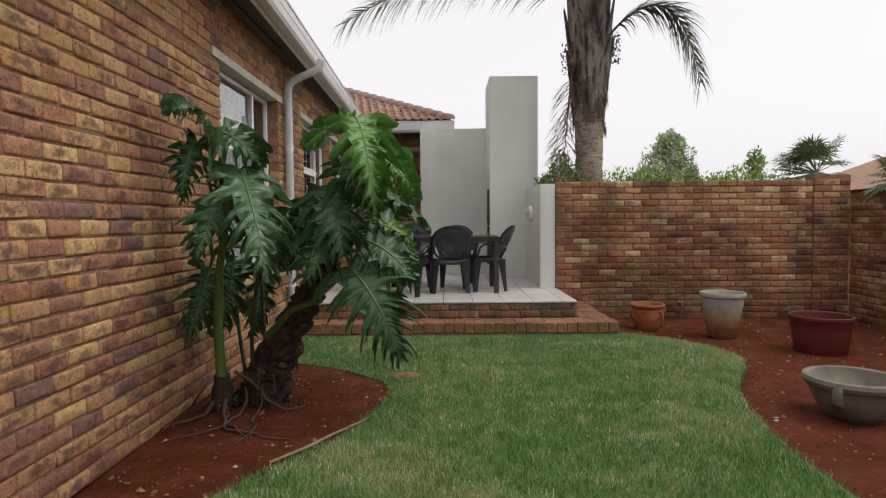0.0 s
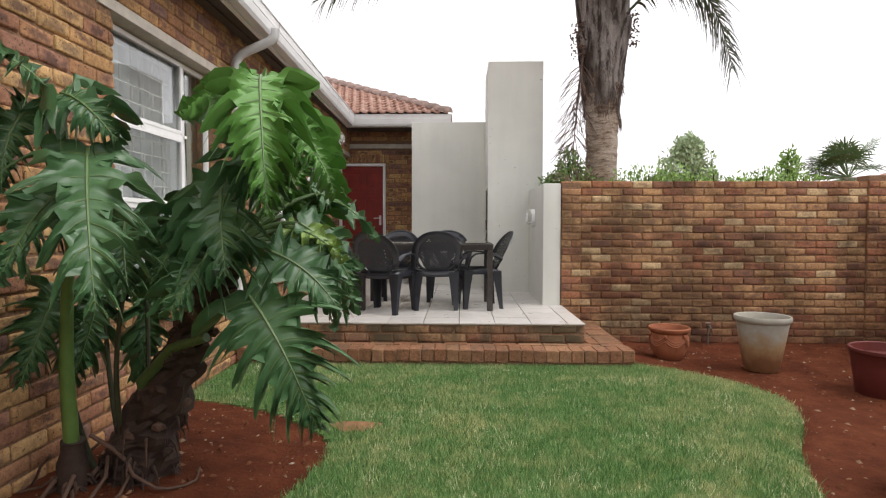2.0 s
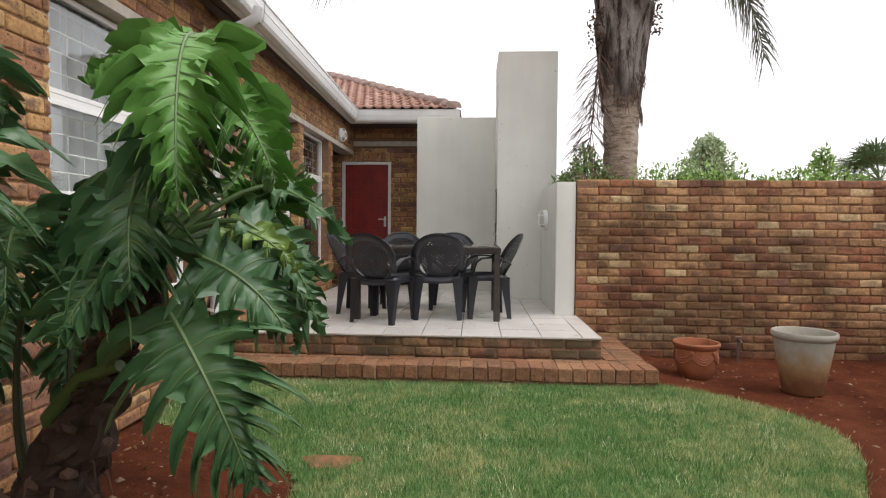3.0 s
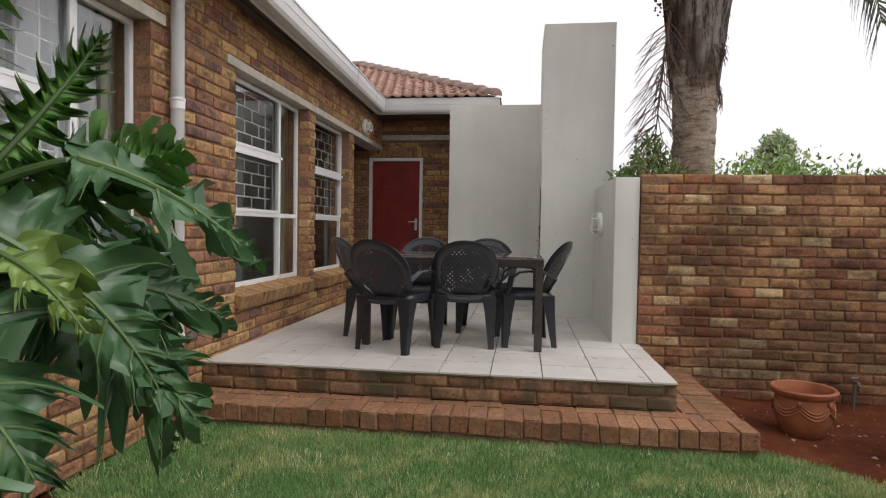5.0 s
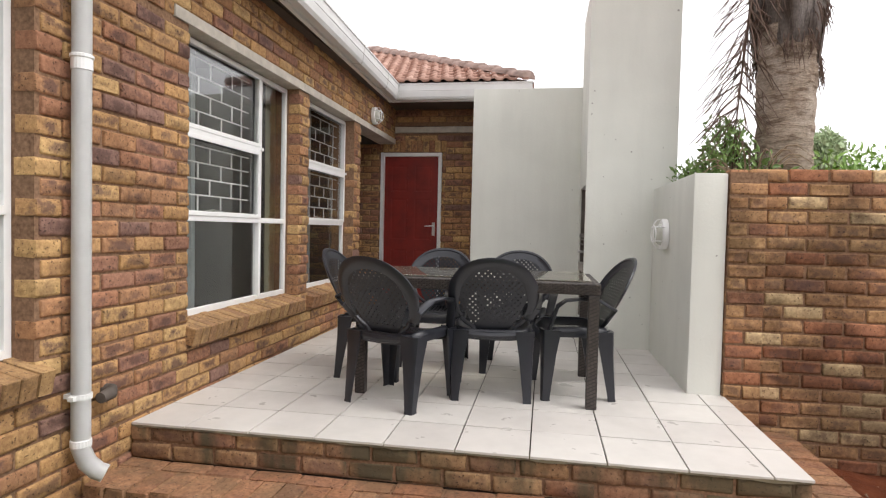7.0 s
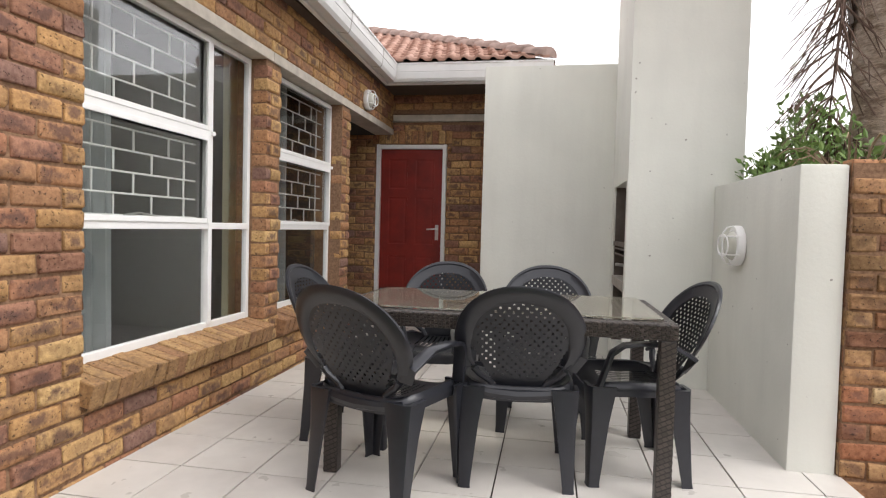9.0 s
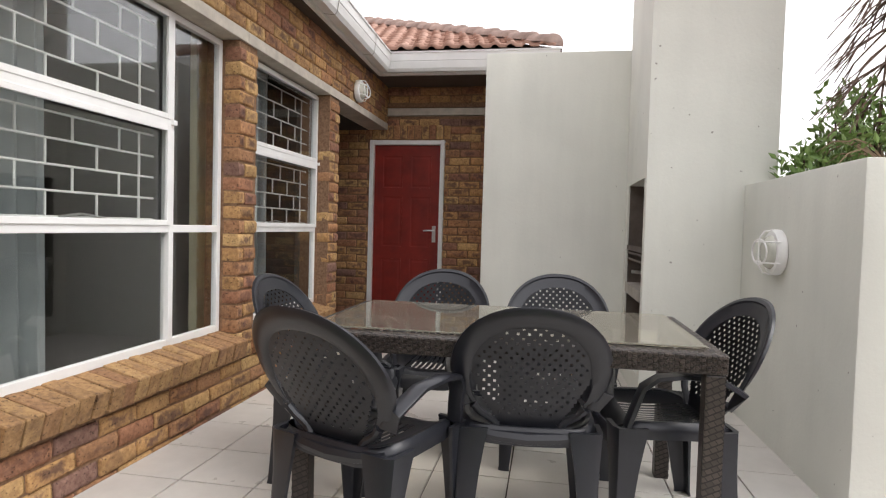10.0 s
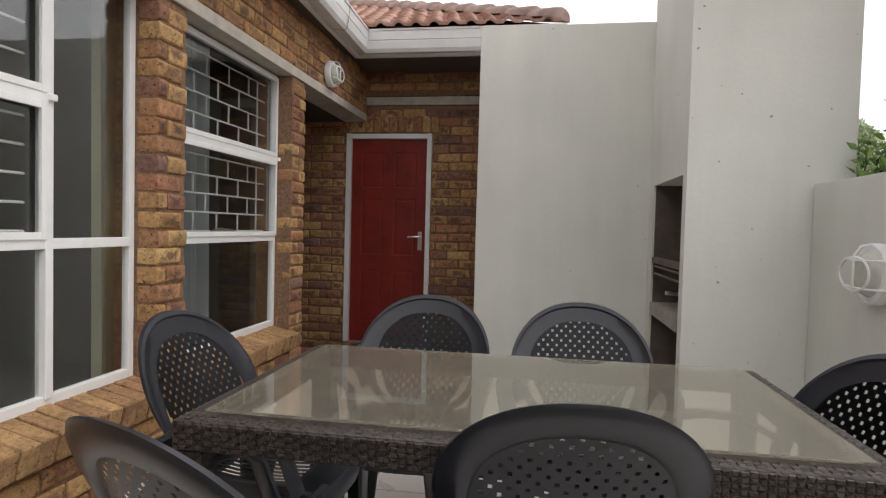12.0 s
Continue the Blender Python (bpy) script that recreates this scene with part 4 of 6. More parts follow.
# ---- red door ----
def door():
    y = DOOR_Y
    d = tagged(part("door_1", boxes((DX0 + 0.004, DX0 + 0.05, y - 0.012, y + 0.12, 0.335, DTOP), (DX1 - 0.05, DX1 - 0.004, y - 0.012, y + 0.12, 0.335, DTOP),
                                    (DX0 + 0.05, DX1 - 0.05, y - 0.012, y + 0.12, DTOP - 0.05, DTOP - 0.003), bevel=0.004), M_WHITE), "closed red panelled wooden door in a white frame", "door", kind="structure")
    x0, x1, z0, z1 = DX0 + 0.053, DX1 - 0.053, 0.34, DTOP - 0.053
    leaf = part("door_leaf", boxes((x0, x1, y + 0.035, y + 0.075, z0, z1), bevel=0.003), M_DOOR, d, "dark red varnished door leaf")
    w = (x1 - x0 - 0.3) / 2
    for i in range(2):
        a = x0 + 0.1 + i * (w + 0.1)
        for lo, hi in ((z0 + 0.2, z0 + 0.72), (z0 + 0.86, z0 + 1.42), (z0 + 1.52, z1 - 0.12)):
            bm = bmesh.new()
            box(bm, a, a + w, y + 0.0325, y + 0.04, lo, hi)
            top = [f for f in bm.faces if f.normal.y < -0.5]
            r = bmesh.ops.inset_region(bm, faces=top, thickness=0.018, depth=-0.004)
            r = bmesh.ops.inset_region(bm, faces=top, thickness=0.03, depth=0.003)
            part("panel", bm, M_DOOR, leaf)
    hx, hz = x1 - 0.055, 1.37
    part("handle_plate", boxes((hx - 0.02, hx + 0.02, y + 0.028, y + 0.036, hz - 0.11, hz + 0.07), bevel=0.003), M_CHROME, leaf)
    part("door_handle", tube(bmesh.new(), [(hx, y + 0.03, hz + 0.02), (hx, y - 0.015, hz + 0.02), (hx - 0.03, y - 0.025, hz + 0.02), (hx - 0.11, y - 0.022, hz + 0.016)], 0.009, 8), M_CHROME, leaf, "silver lever handle", smooth=True)


door()


# ---- downpipe ----
def downpipe():
    d = empty("downpipe", pose(WX + 0.06, 6.575, 0.2), "white metal rain downpipe against the brick wall", "downpipe")
    ex = 0.355
    pts = [(0.085, 0.045, 0.018), (0.055, 0.03, 0.035), (0.022, 0.012, 0.075), (0, 0, 0.14), (0, 0, 1.0), (0, 0, 2.0), (0, 0, 2.46), (0.012, 0, 2.505), (0.05, 0, 2.545), (0.11, 0, 2.575),
           (ex - 0.10, 0, 2.635), (ex - 0.04, 0, 2.665), (ex - 0.008, 0, 2.705), (ex, 0, 2.76)]
    bm = tube(bmesh.new(), pts, [0.04] * len(pts), 16, cap=False)
    bmesh.ops.solidify(bm, geom=bm.faces[:], thickness=0.003)
    part("pipe", bm, M_WHITE, d, smooth=True)
    bm = lathe(bmesh.new(), [(0.041, -0.012), (0.045, -0.012), (0.045, 0.012), (0.041, 0.012)], 20)
    box(bm, -0.062, -0.03, -0.03, 0.03, -0.01, 0.01)
    box(bm, -0.014, 0.014, -0.062, -0.04, -0.01, 0.01)
    part("pipe_clip", bm, M_WHITE, d, place=pose(0, 0, 0.375))
    part("socket", lathe(bmesh.new(), [(0.040, 0.0), (0.0435, 0.002), (0.0435, 0.05), (0.0475, 0.055), (0.0475, 0.066), (0.041, 0.07)], 20), M_WHITE, d, place=pose(0, 0, 1.80))
    part("socket", lathe(bmesh.new(), [(0.040, 0.0), (0.0435, 0.002), (0.0435, 0.03), (0.041, 0.034)], 20), M_WHITE, d, place=pose(0, 0, 0.15))
    tagged(part("drain_stub", tube(bmesh.new(), [(WX - 0.05, 6.80, 0.54), (WX + 0.03, 6.80, 0.54), (WX + 0.05, 6.77, 0.535), (WX + 0.052, 6.70, 0.53)], [0.03, 0.03, 0.03, 0.026], 14), M_SOOT_SHADE, smooth=True),
                   "short dark drain pipe stub coming out of the bricks", "drain pipe")


downpipe()


# ---- bulkhead lamps ----
def bulkhead(m, r, label):
    """Local z points out of the wall."""
    b = empty("wall_lamp", m, label, "wall lamp")
    part("base", lathe(bmesh.new(), [(r * 0.98, 0.0), (r, 0.008), (r, 0.03), (r * 0.93, 0.042), (r * 0.8, 0.044)], 32), M_WHITE, b, smooth=True)
    part("globe", lathe(bmesh.new(), [(r * 0.76, 0.02), (r * 0.76, 0.04), (r * 0.66, 0.062), (r * 0.45, 0.078), (r * 0.15, 0.084), (0.001, 0.085)], 28), M_GLOBE, b, "frosted glass globe", smooth=True)
    for k in range(2):
        bm = bmesh.new()
        if k == 0:
            tube(bm, [(r * 0.55 * math.cos(a), r * 0.9 * math.sin(a), 0.096) for a in (2 * math.pi * i / 24 for i in range(25))], 0.0045, 6, cap=False)
        else:
            for s in (-0.45, 0.45):
                tube(bm, [(s * r, -r * 0.93, 0.035), (s * r, -r * 0.88, 0.075), (s * r, -r * 0.6, 0.096), (s * r, r * 0.6, 0.096), (s * r, r * 0.88, 0.075), (s * r, r * 0.93, 0.035)], 0.0045, 6)
            tube(bm, [(-r * 0.97, 0, 0.035), (-r * 0.9, 0, 0.075), (-r * 0.6, 0, 0.098), (r * 0.6, 0, 0.098), (r * 0.9, 0, 0.075), (r * 0.97, 0, 0.035)], 0.0045, 6)
        part("cage_ring" if k == 0 else "cage", bm, M_WHITE, b, smooth=True)
    return b


M_GLOBE = plain("frosted_glass", (0.62, 0.62, 0.55), 0.25, vary=0.15, scale=20, bump=0.1)
bulkhead(Matrix(((0, 0, -1, 1.523), (0, 1, 0, 9.07), (1, 0, 0, 1.35), (0, 0, 0, 1))), 0.118, "round white bulkhead lamp with a wire cage on plaster")
bulkhead(Matrix(((0, 0, 1, WX + 0.003), (0, 1, 0, 11.14), (-1, 0, 0, 2.685), (0, 0, 0, 1))), 0.103, "round white bulkhead lamp with a wire cage on bricks")


# ---- table ----
def wicker_material():
    k = Mat("woven_resin", 0.42, spec=0.5)
    br = k.n.new("ShaderNodeTexBrick")
    mp = k.n.new("ShaderNodeMapping")
    mp.inputs["Rotation"].default_value = (0.7, 0.6, 0.3)
    k.l.new(k.coords("Object"), mp.inputs["Vector"])
    k.l.new(mp.outputs[0], br.inputs["Vector"])
    br.inputs["Scale"].default_value = 24.0
    br.inputs["Color1"].default_value, br.inputs["Color2"].default_value = (0.075, 0.06, 0.052, 1), (0.045, 0.036, 0.032, 1)
    br.inputs["Mortar"].default_value = (0.012, 0.01, 0.009, 1)
    br.inputs["Mortar Size"].default_value = 0.03
    k.color(k.mix(0.3, br.outputs["Color"], k.ramp(k.noise(30, 3), [(0.3, 0.3), (0.7, 1.0)]), "MULTIPLY"))
    return k.m


def weave(bm, a, b, u, v, w, pitch=0.016, rows=5):
    """Raised strands over a face from a to b along u, w wide along v, in basket weave."""
    a, b, u, v = Vector(a), Vector(b), Vector(u), Vector(v)
    nrm = u.cross(v)
    n = max(1, int((b - a).length / pitch))
    p = (b - a).length / n
    for i in range(n):
        for j in range(rows):
            tall = (i + j) % 2
            c = a + u * (p * (i + 0.5)) + v * (w * (j + 0.5) / rows)
            hu, hv = p * (0.50 if tall else 0.40), w / rows * (0.40 if tall else 0.5)
            h = 0.0035 if tall else 0.002
            low = [bm.verts.new(c + su * hu * u + sv * hv * v) for su, sv in ((-1, -1), (1, -1), (1, 1), (-1, 1))]
            top = [bm.verts.new(c + su * hu * 0.72 * u + sv * hv * 0.72 * v + h * nrm) for su, sv in ((-1, -1), (1, -1), (1, 1), (-1, 1))]
            bm.faces.new(top)
            for k in range(4):
                bm.faces.new((low[k], low[(k + 1) % 4], top[(k + 1) % 4], top[k]))


def table():
    x0, x1, y0, y1, h = -0.53, 0.925, 7.745, 8.60, 0.73
    cx, cy = (x0 + x1) / 2, (y0 + y1) / 2
    hw, hd = (x1 - x0) / 2, (y1 - y0) / 2
    t = empty("patio_table", pose(cx, cy, PATIO_Z), "dark brown woven resin patio table with an inset glass top", "table")
    mat = wicker_material()
    e = 0.075
    for nm, s in (("rim", (-hw, hw, -hd, -hd + e)), ("rim", (-hw, hw, hd - e, hd)), ("rim", (-hw, -hw + e, -hd + e, hd - e)), ("rim", (hw - e, hw, -hd + e, hd - e))):
        bm = boxes((*s, h - 0.07, h - 0.004), bevel=0.008)
        if s[1] - s[0] > 0.5:
            out = -1 if s[2] < 0 else 1
            yy = -hd if out < 0 else hd
            weave(bm, (-hw + 0.004, yy, h - 0.066), (hw - 0.004, yy, h - 0.066), (1, 0, 0), (0, 0, 1), 0.058) if out < 0 else weave(bm, (hw - 0.004, yy, h - 0.066), (-hw + 0.004, yy, h - 0.066), (-1, 0, 0), (0, 0, 1), 0.058)
            weave(bm, (-hw + 0.006, s[2] + 0.006, h - 0.005), (hw - 0.006, s[2] + 0.006, h - 0.005), (1, 0, 0), (0, 1, 0), e - 0.03, rows=2)
        else:
            out = -1 if s[0] < 0 else 1
            xx = -hw if out < 0 else hw
            if out > 0:
                weave(bm, (xx, -hd + e, h - 0.066), (xx, hd - e, h - 0.066), (0, 1, 0), (0, 0, 1), 0.058)
            weave(bm, (s[1] - 0.006 if out < 0 else s[1] - 0.006, -hd + e, h - 0.005), (s[1] - 0.006, hd - e, h - 0.005), (0, 1, 0), (-1, 0, 0), e - 0.03, rows=2)
        part(nm, bm, mat, t, "woven brown resin rim")
    for sx in (-1, 1):
        for sy in (-1, 1):
            lx, ly = sx * (hw - 0.036), sy * (hd - 0.036)
            bm = boxes((lx - 0.031, lx + 0.031, ly - 0.031, ly + 0.031, 0.0, h - 0.071), bevel=0.006)
            weave(bm, (lx - 0.031, ly - 0.031, 0.01), (lx - 0.031, ly - 0.031, h - 0.08), (0, 0, 1), (1, 0, 0), 0.062)
            bmesh.ops.recalc_face_normals(bm, faces=bm.faces)
            part("leg", bm, mat, t)
    g = part("glass_top", boxes((-hw + 0.05, hw - 0.05, -hd + 0.05, hd - 0.05, h + 0.002, h + 0.009), bevel=0.002), M_TABLEGLASS, t, "hazy bronze-tinted tempered glass top")
    g.visible_shadow = False
    return t


def table_glass():
    k = Mat("tempered_glass", 0.03, spec=0.5)
    k.color((0.74, 0.70, 0.60))
    k.b.inputs["Transmission Weight"].default_value = 0.92
    k.b.inputs["IOR"].default_value = 1.45
    return k.m


M_TABLEGLASS = table_glass()
table()


# ---- moulded plastic chairs ----
def back_point(x, z, out=0.0):
    """A point on the reclined, dished back."""
    lean = (z - 0.42) / 0.44
    y = -0.165 - 0.215 * lean ** 1.05 if lean > 0 else -0.165
    return Vector((x, y + 0.45 * x * x - out * 0.9, z + out * 0.4))


def ring_point(a):
    """The oval edge of the back, by angle from the right side."""
    c = math.cos(a)
    return 0.246 * math.copysign(abs(c) ** 0.9, c), 0.635 + (0.208 if math.sin(a) > 0 else 0.21) * math.sin(a)


def chair():
    c = empty("plastic_chair", pose(0, 0, 0), "dark charcoal moulded plastic armchair with a rounded latticed back", "chair", "chairs round the patio table")
    # back panel: a lattice with small square holes
    bm = bmesh.new()
    st = 0.0088
    vs = {}

    def half(z):
        if z > 0.635:
            return 0.204 * math.sqrt(max(0.0, 1 - ((z - 0.635) / 0.185) ** 2))
        return 0.204 - 0.112 * ((0.635 - z) / 0.22) ** 1.25

    def vert(i, j):
        if (i, j) not in vs:
            z = 0.415 + j * st
            x = max(-half(z) - 0.008, min(half(z) + 0.008, i * st))
            vs[i, j] = bm.verts.new(back_point(x, z))
        return vs[i, j]

    for j in range(int(0.405 / st)):
        for i in range(-25, 25):
            zc, xc = 0.415 + (j + 0.5) * st, (i + 0.5) * st
            if abs(xc) > half(zc):
                continue
            if j % 2 == 0 and (i + (2 if j % 4 == 0 else 0)) % 4 == 0 and abs(xc) < half(zc) - 0.02 and 0.47 < zc < 0.80:
                continue
            q = (vert(i, j), vert(i + 1, j), vert(i + 1, j + 1), vert(i, j + 1))
            if len({v.co.to_tuple(5) for v in q}) == 4:
                bm.faces.new(q)
    bmesh.ops.solidify(bm, geom=bm.faces[:], thickness=0.006)
    part("back_panel", bm, M_PLASTIC, c)
    # broad rounded rim
    bm = bmesh.new()
    angs = [radians(-40 + 260 * i / 44) for i in range(45)]
    rows = []
    for i, a in enumerate(angs):
        x, z = ring_point(a)
        ca, sa = math.cos(a), math.sin(a)
        ease = 0.35 + 0.65 * min(1.0, min(i, 44 - i) / 7)
        row = []
        for dr, out in ((-0.052, 0.0), (-0.046, 0.010), (-0.02, 0.016), (0.006, 0.014), (0.020, 0.004), (0.024, -0.012), (0.014, -0.016), (0.002, -0.006), (-0.03, -0.004), (-0.05, -0.004)):
            row.append(bm.verts.new(back_point(x + ease * dr * ca, z + ease * dr * sa, ease * out)))
        rows.append(row)
    for r0, r1 in zip(rows, rows[1:]):
        n = len(r0)
        for k in range(n):
            bm.faces.new((r0[k], r0[(k + 1) % n], r1[(k + 1) % n], r1[k]))
    bm.faces.new(rows[0])
    bm.faces.new(rows[-1][::-1])
    bmesh.ops.recalc_face_normals(bm, faces=bm.faces)
    part("back_rim", bm, M_PLASTIC, c, smooth=True)
    for s in (-1, 1):
        bm = bmesh.new()
        pts = [back_point(s * 0.19, 0.50), back_point(s * 0.165, 0.47), back_point(s * 0.12, 0.44), Vector((s * 0.10, -0.165, 0.405))]
        tube(bm, pts, [0.016, 0.014, 0.014, 0.016], 8)
        part("back_strut", bm, M_PLASTIC, c, smooth=True)
        # arm: broad flat band from the back round to the front leg
        path = [back_point(s * 0.215, 0.50) + Vector((0, 0.0, 0.0)), back_point(s * 0.25, 0.56), Vector((s * 0.272, -0.10, 0.615)), Vector((s * 0.278, 0.02, 0.622)), Vector((s * 0.275, 0.10, 0.612)),
                Vector((s * 0.262, 0.145, 0.575)), Vector((s * 0.245, 0.165, 0.50)), Vector((s * 0.232, 0.185, 0.43))]
        bm = bmesh.new()
        rows = []
        for i, p in enumerate(path):
            t = (path[min(i + 1, len(path) - 1)] - path[max(i - 1, 0)]).normalized()
            side = Vector((s, 0, 0)) if i > 0 else Vector((s * 0.8, 0.3, 0))
            side = (side - side.dot(t) * t).normalized()
            nn = t.cross(side)
            w = 0.028
            rows.append([bm.verts.new(p + side * a * w + nn * b * 0.009) for a, b in ((-1, -0.6), (-0.9, 0.8), (-0.4, 1.1), (0.4, 1.1), (0.9, 0.8), (1, -0.6), (0.8, -1), (-0.8, -1))])
        for r0, r1 in zip(rows, rows[1:]):
            for k in range(8):
                bm.faces.new((r0[k], r0[(k + 1) % 8], r1[(k + 1) % 8], r1[k]))
        bm.faces.new(rows[0])
        bm.faces.new(rows[-1])
        bmesh.ops.recalc_face_normals(bm, faces=bm.faces)
        part("arm", bm, M_PLASTIC, c, smooth=True)
        # legs: tapered channels, wide at the seat
        for top, foot in (((s * 0.205, 0.175, 0.43), (s * 0.225, 0.20, 0.0)), ((s * 0.195, -0.15, 0.42), (s * 0.215, -0.205, 0.0))):
            bm = bmesh.new()
            top, foot = Vector(top), Vector(foot)
            fy = 1 if foot.y > 0 else -1
            rows = []
            for q, w in ((0.0, 0.058), (0.12, 0.052), (0.35, 0.041), (0.7, 0.031), (0.96, 0.024), (1.0, 0.026)):
                p = top.lerp(foot, q)
                rows.append([bm.verts.new(p + Vector((s * a * w, fy * b * w, 0))) for a, b in ((-1, 1), (0.5, 1), (0.95, 0.75), (1, 0.4), (1, -1), (0.72, -1), (0.66, 0.5), (0.5, 0.68), (-1, 0.7))])
            for r0, r1 in zip(rows, rows[1:]):
                n = len(r0)
                for k in range(n):
                    bm.faces.new((r0[k], r0[(k + 1) % n], r1[(k + 1) % n], r1[k]))
            bm.faces.new(rows[0])
            bm.faces.new(rows[-1])
            bmesh.ops.recalc_face_normals(bm, faces=bm.faces)
            part("leg", bm, M_PLASTIC, c, smooth=True)
    # seat: dished, slotted from front to back
    bm = bmesh.new()
    vs = {}
    nx, ny = 50, 12

    def seat_vert(i, j):
        if (i, j) not in vs:
            u, v = i / nx * 2 - 1, j / ny * 2 - 1
            w = 0.225 if v > -0.2 else 0.225 - 0.05 * (v + 0.2) ** 2
            z = 0.42 + 0.022 * abs(u) ** 3 - 0.02 * (1 - u * u) * (1 - v * v) - (0.03 * max(0, v - 0.75) / 0.25)
            vs[i, j] = bm.verts.new((u * w, v * 0.20 + 0.015, z))
        return vs[i, j]

    for i in range(nx):
        for j in range(ny):
            if i % 3 == 1 and 12 < i < nx - 12 and 1 <= j <= 8:
                continue
            bm.faces.new((seat_vert(i, j), seat_vert(i + 1, j), seat_vert(i + 1, j + 1), seat_vert(i, j + 1)))
    bmesh.ops.solidify(bm, geom=bm.faces[:], thickness=0.006)
    part("seat", bm, M_PLASTIC, c, smooth=True)
    # rolled skirt round the seat
    bm = bmesh.new()
    rows = []
    for q in range(40):
        a = 2 * math.pi * q / 40
        ca, sa = math.copysign(abs(math.cos(a)) ** 0.45, math.cos(a)), math.copysign(abs(math.sin(a)) ** 0.45, math.sin(a))
        u, v = ca, sa
        z = 0.42 + 0.022 * abs(u) ** 3 - (0.03 * max(0, v - 0.75) / 0.25)
        rows.append([bm.verts.new((u * (0.222 + o), 0.015 + v * (0.197 + o), z + h)) for o, h in ((-0.012, 0.002), (0.004, 0.004), (0.016, -0.008), (0.02, -0.03), (0.014, -0.058), (0.009, -0.056), (0.011, -0.012), (-0.01, -0.006))])
    for q in range(40):
        r0, r1 = rows[q], rows[(q + 1) % 40]
        for k in range(8):
            bm.faces.new((r0[k], r0[(k + 1) % 8], r1[(k + 1) % 8], r1[k]))
    bmesh.ops.recalc_face_normals(bm, faces=bm.faces)
    part("seat_skirt", bm, M_PLASTIC, c, smooth=True)
    bm = bmesh.new()
    tube(bm, [(-0.20, -0.17, 0.405), (-0.1, -0.185, 0.395), (0, -0.19, 0.39), (0.1, -0.185, 0.395), (0.20, -0.17, 0.405)], [0.02, 0.024, 0.026, 0.024, 0.02], 8)
    part("seat_rail", bm, M_PLASTIC, c, smooth=True)
    return c


first = chair()
SEATS = [(0.293, 7.985, 4.5), (-0.228, 7.70, -21), (0.785, 8.15, 100), (-0.548, 8.305, -92), (-0.21, 8.71, 180), (0.413, 8.67, 180)]
first.matrix_basis = pose(SEATS[0][0], SEATS[0][1], PATIO_Z + 0.001, 0, 0, SEATS[0][2])
for x, y, r in SEATS[1:]:
    copy_thing(first, pose(x, y, PATIO_Z + 0.001, 0, 0, r))


# ---- pots ----
def pot(name, m, profile, inner, mat, label, soil_z, extra=None, squash=1.0):
    p = empty(name, m, label, "plant pot")
    part("vessel", lathe(bmesh.new(), profile + inner, 40, squash), mat, p, smooth=True)
    if soil_z:
        part("soil", lathe(bmesh.new(), [(soil_z[0], soil_z[1] - 0.02), (soil_z[0], soil_z[1]), (0.001, soil_z[1] + 0.01)], 28, squash), M_SOIL, p, "dry red soil")
    return p


def grey_pot_material():
    k = Mat("stained_cement", 0.9, spec=0.2)
    sep = k.n.new("ShaderNodeSeparateXYZ")
    k.l.new(k.coords("Object"), sep.inputs[0])
    z = k.math("ADD", sep.outputs["Z"], k.math("MULTIPLY", k.noise(7, 4), 0.35))
    c = k.ramp(z, [(0.26, (0.24, 0.115, 0.055)), (0.42, (0.36, 0.235, 0.12)), (0.58, (0.40, 0.38, 0.32))])
    k.color(k.mix(0.4, c, k.ramp(k.noise(20, 5), [(0.3, 0.6), (0.7, 1.0)]), "MULTIPLY"))
    return k.bump(k.noise(60, 4), 0.4, 0.004).m


pot("plant_pot", pose(3.38, 6.95, -0.085) @ Matrix.Scale(0.95, 4), [(0.15, 0.0), (0.158, 0.01), (0.20, 0.25), (0.236, 0.47), (0.250, 0.482), (0.257, 0.50), (0.257, 0.525), (0.25, 0.536)],
    [(0.238, 0.532), (0.226, 0.50), (0.205, 0.30), (0.001, 0.295)], grey_pot_material(), "tall weathered grey cement pot stained by red soil", None)
terra = pot("plant_pot", pose(2.70, 7.45, -0.10) @ Matrix.Diagonal((0.92, 0.92, 1.1, 1)), [(0.13, 0.0), (0.15, 0.015), (0.195, 0.12), (0.20, 0.20), (0.19, 0.245), (0.205, 0.255), (0.222, 0.27), (0.225, 0.29), (0.215, 0.30)],
            [(0.20, 0.296), (0.185, 0.26), (0.18, 0.2), (0.001, 0.19)], M_CLAYPOT, "round terracotta pot with draped garland relief", None)
bm = bmesh.new()
for k in range(6):
    a0 = k * math.pi / 3
    for row in range(3):
        pts = []
        for i in range(9):
            a = a0 + math.pi / 3 * i / 8
            z = 0.225 - 0.02 * row - 0.05 * math.sin(math.pi * i / 8)
            r = 0.203
            pts.append((r * math.cos(a), r * math.sin(a), z))
        tube(bm, pts, 0.007, 5)
    bmesh.ops.create_icosphere(bm, subdivisions=2, radius=0.02, matrix=Matrix.Translation((0.205 * math.cos(a0), 0.205 * math.sin(a0), 0.225)))
part("garland", bm, M_CLAYPOT, terra, "moulded garland swags", smooth=True)
pot("plant_pot", pose(4.02, 6.2, -0.125) @ Matrix.Diagonal((0.81, 0.81, 1.0, 1)), [(0.27, 0.0), (0.285, 0.015), (0.325, 0.25), (0.345, 0.36), (0.36, 0.375), (0.36, 0.40), (0.35, 0.405)],
    [(0.335, 0.40), (0.325, 0.33), (0.001, 0.32)], M_REDPOT, "wide dark red pot beside the garden wall", None)


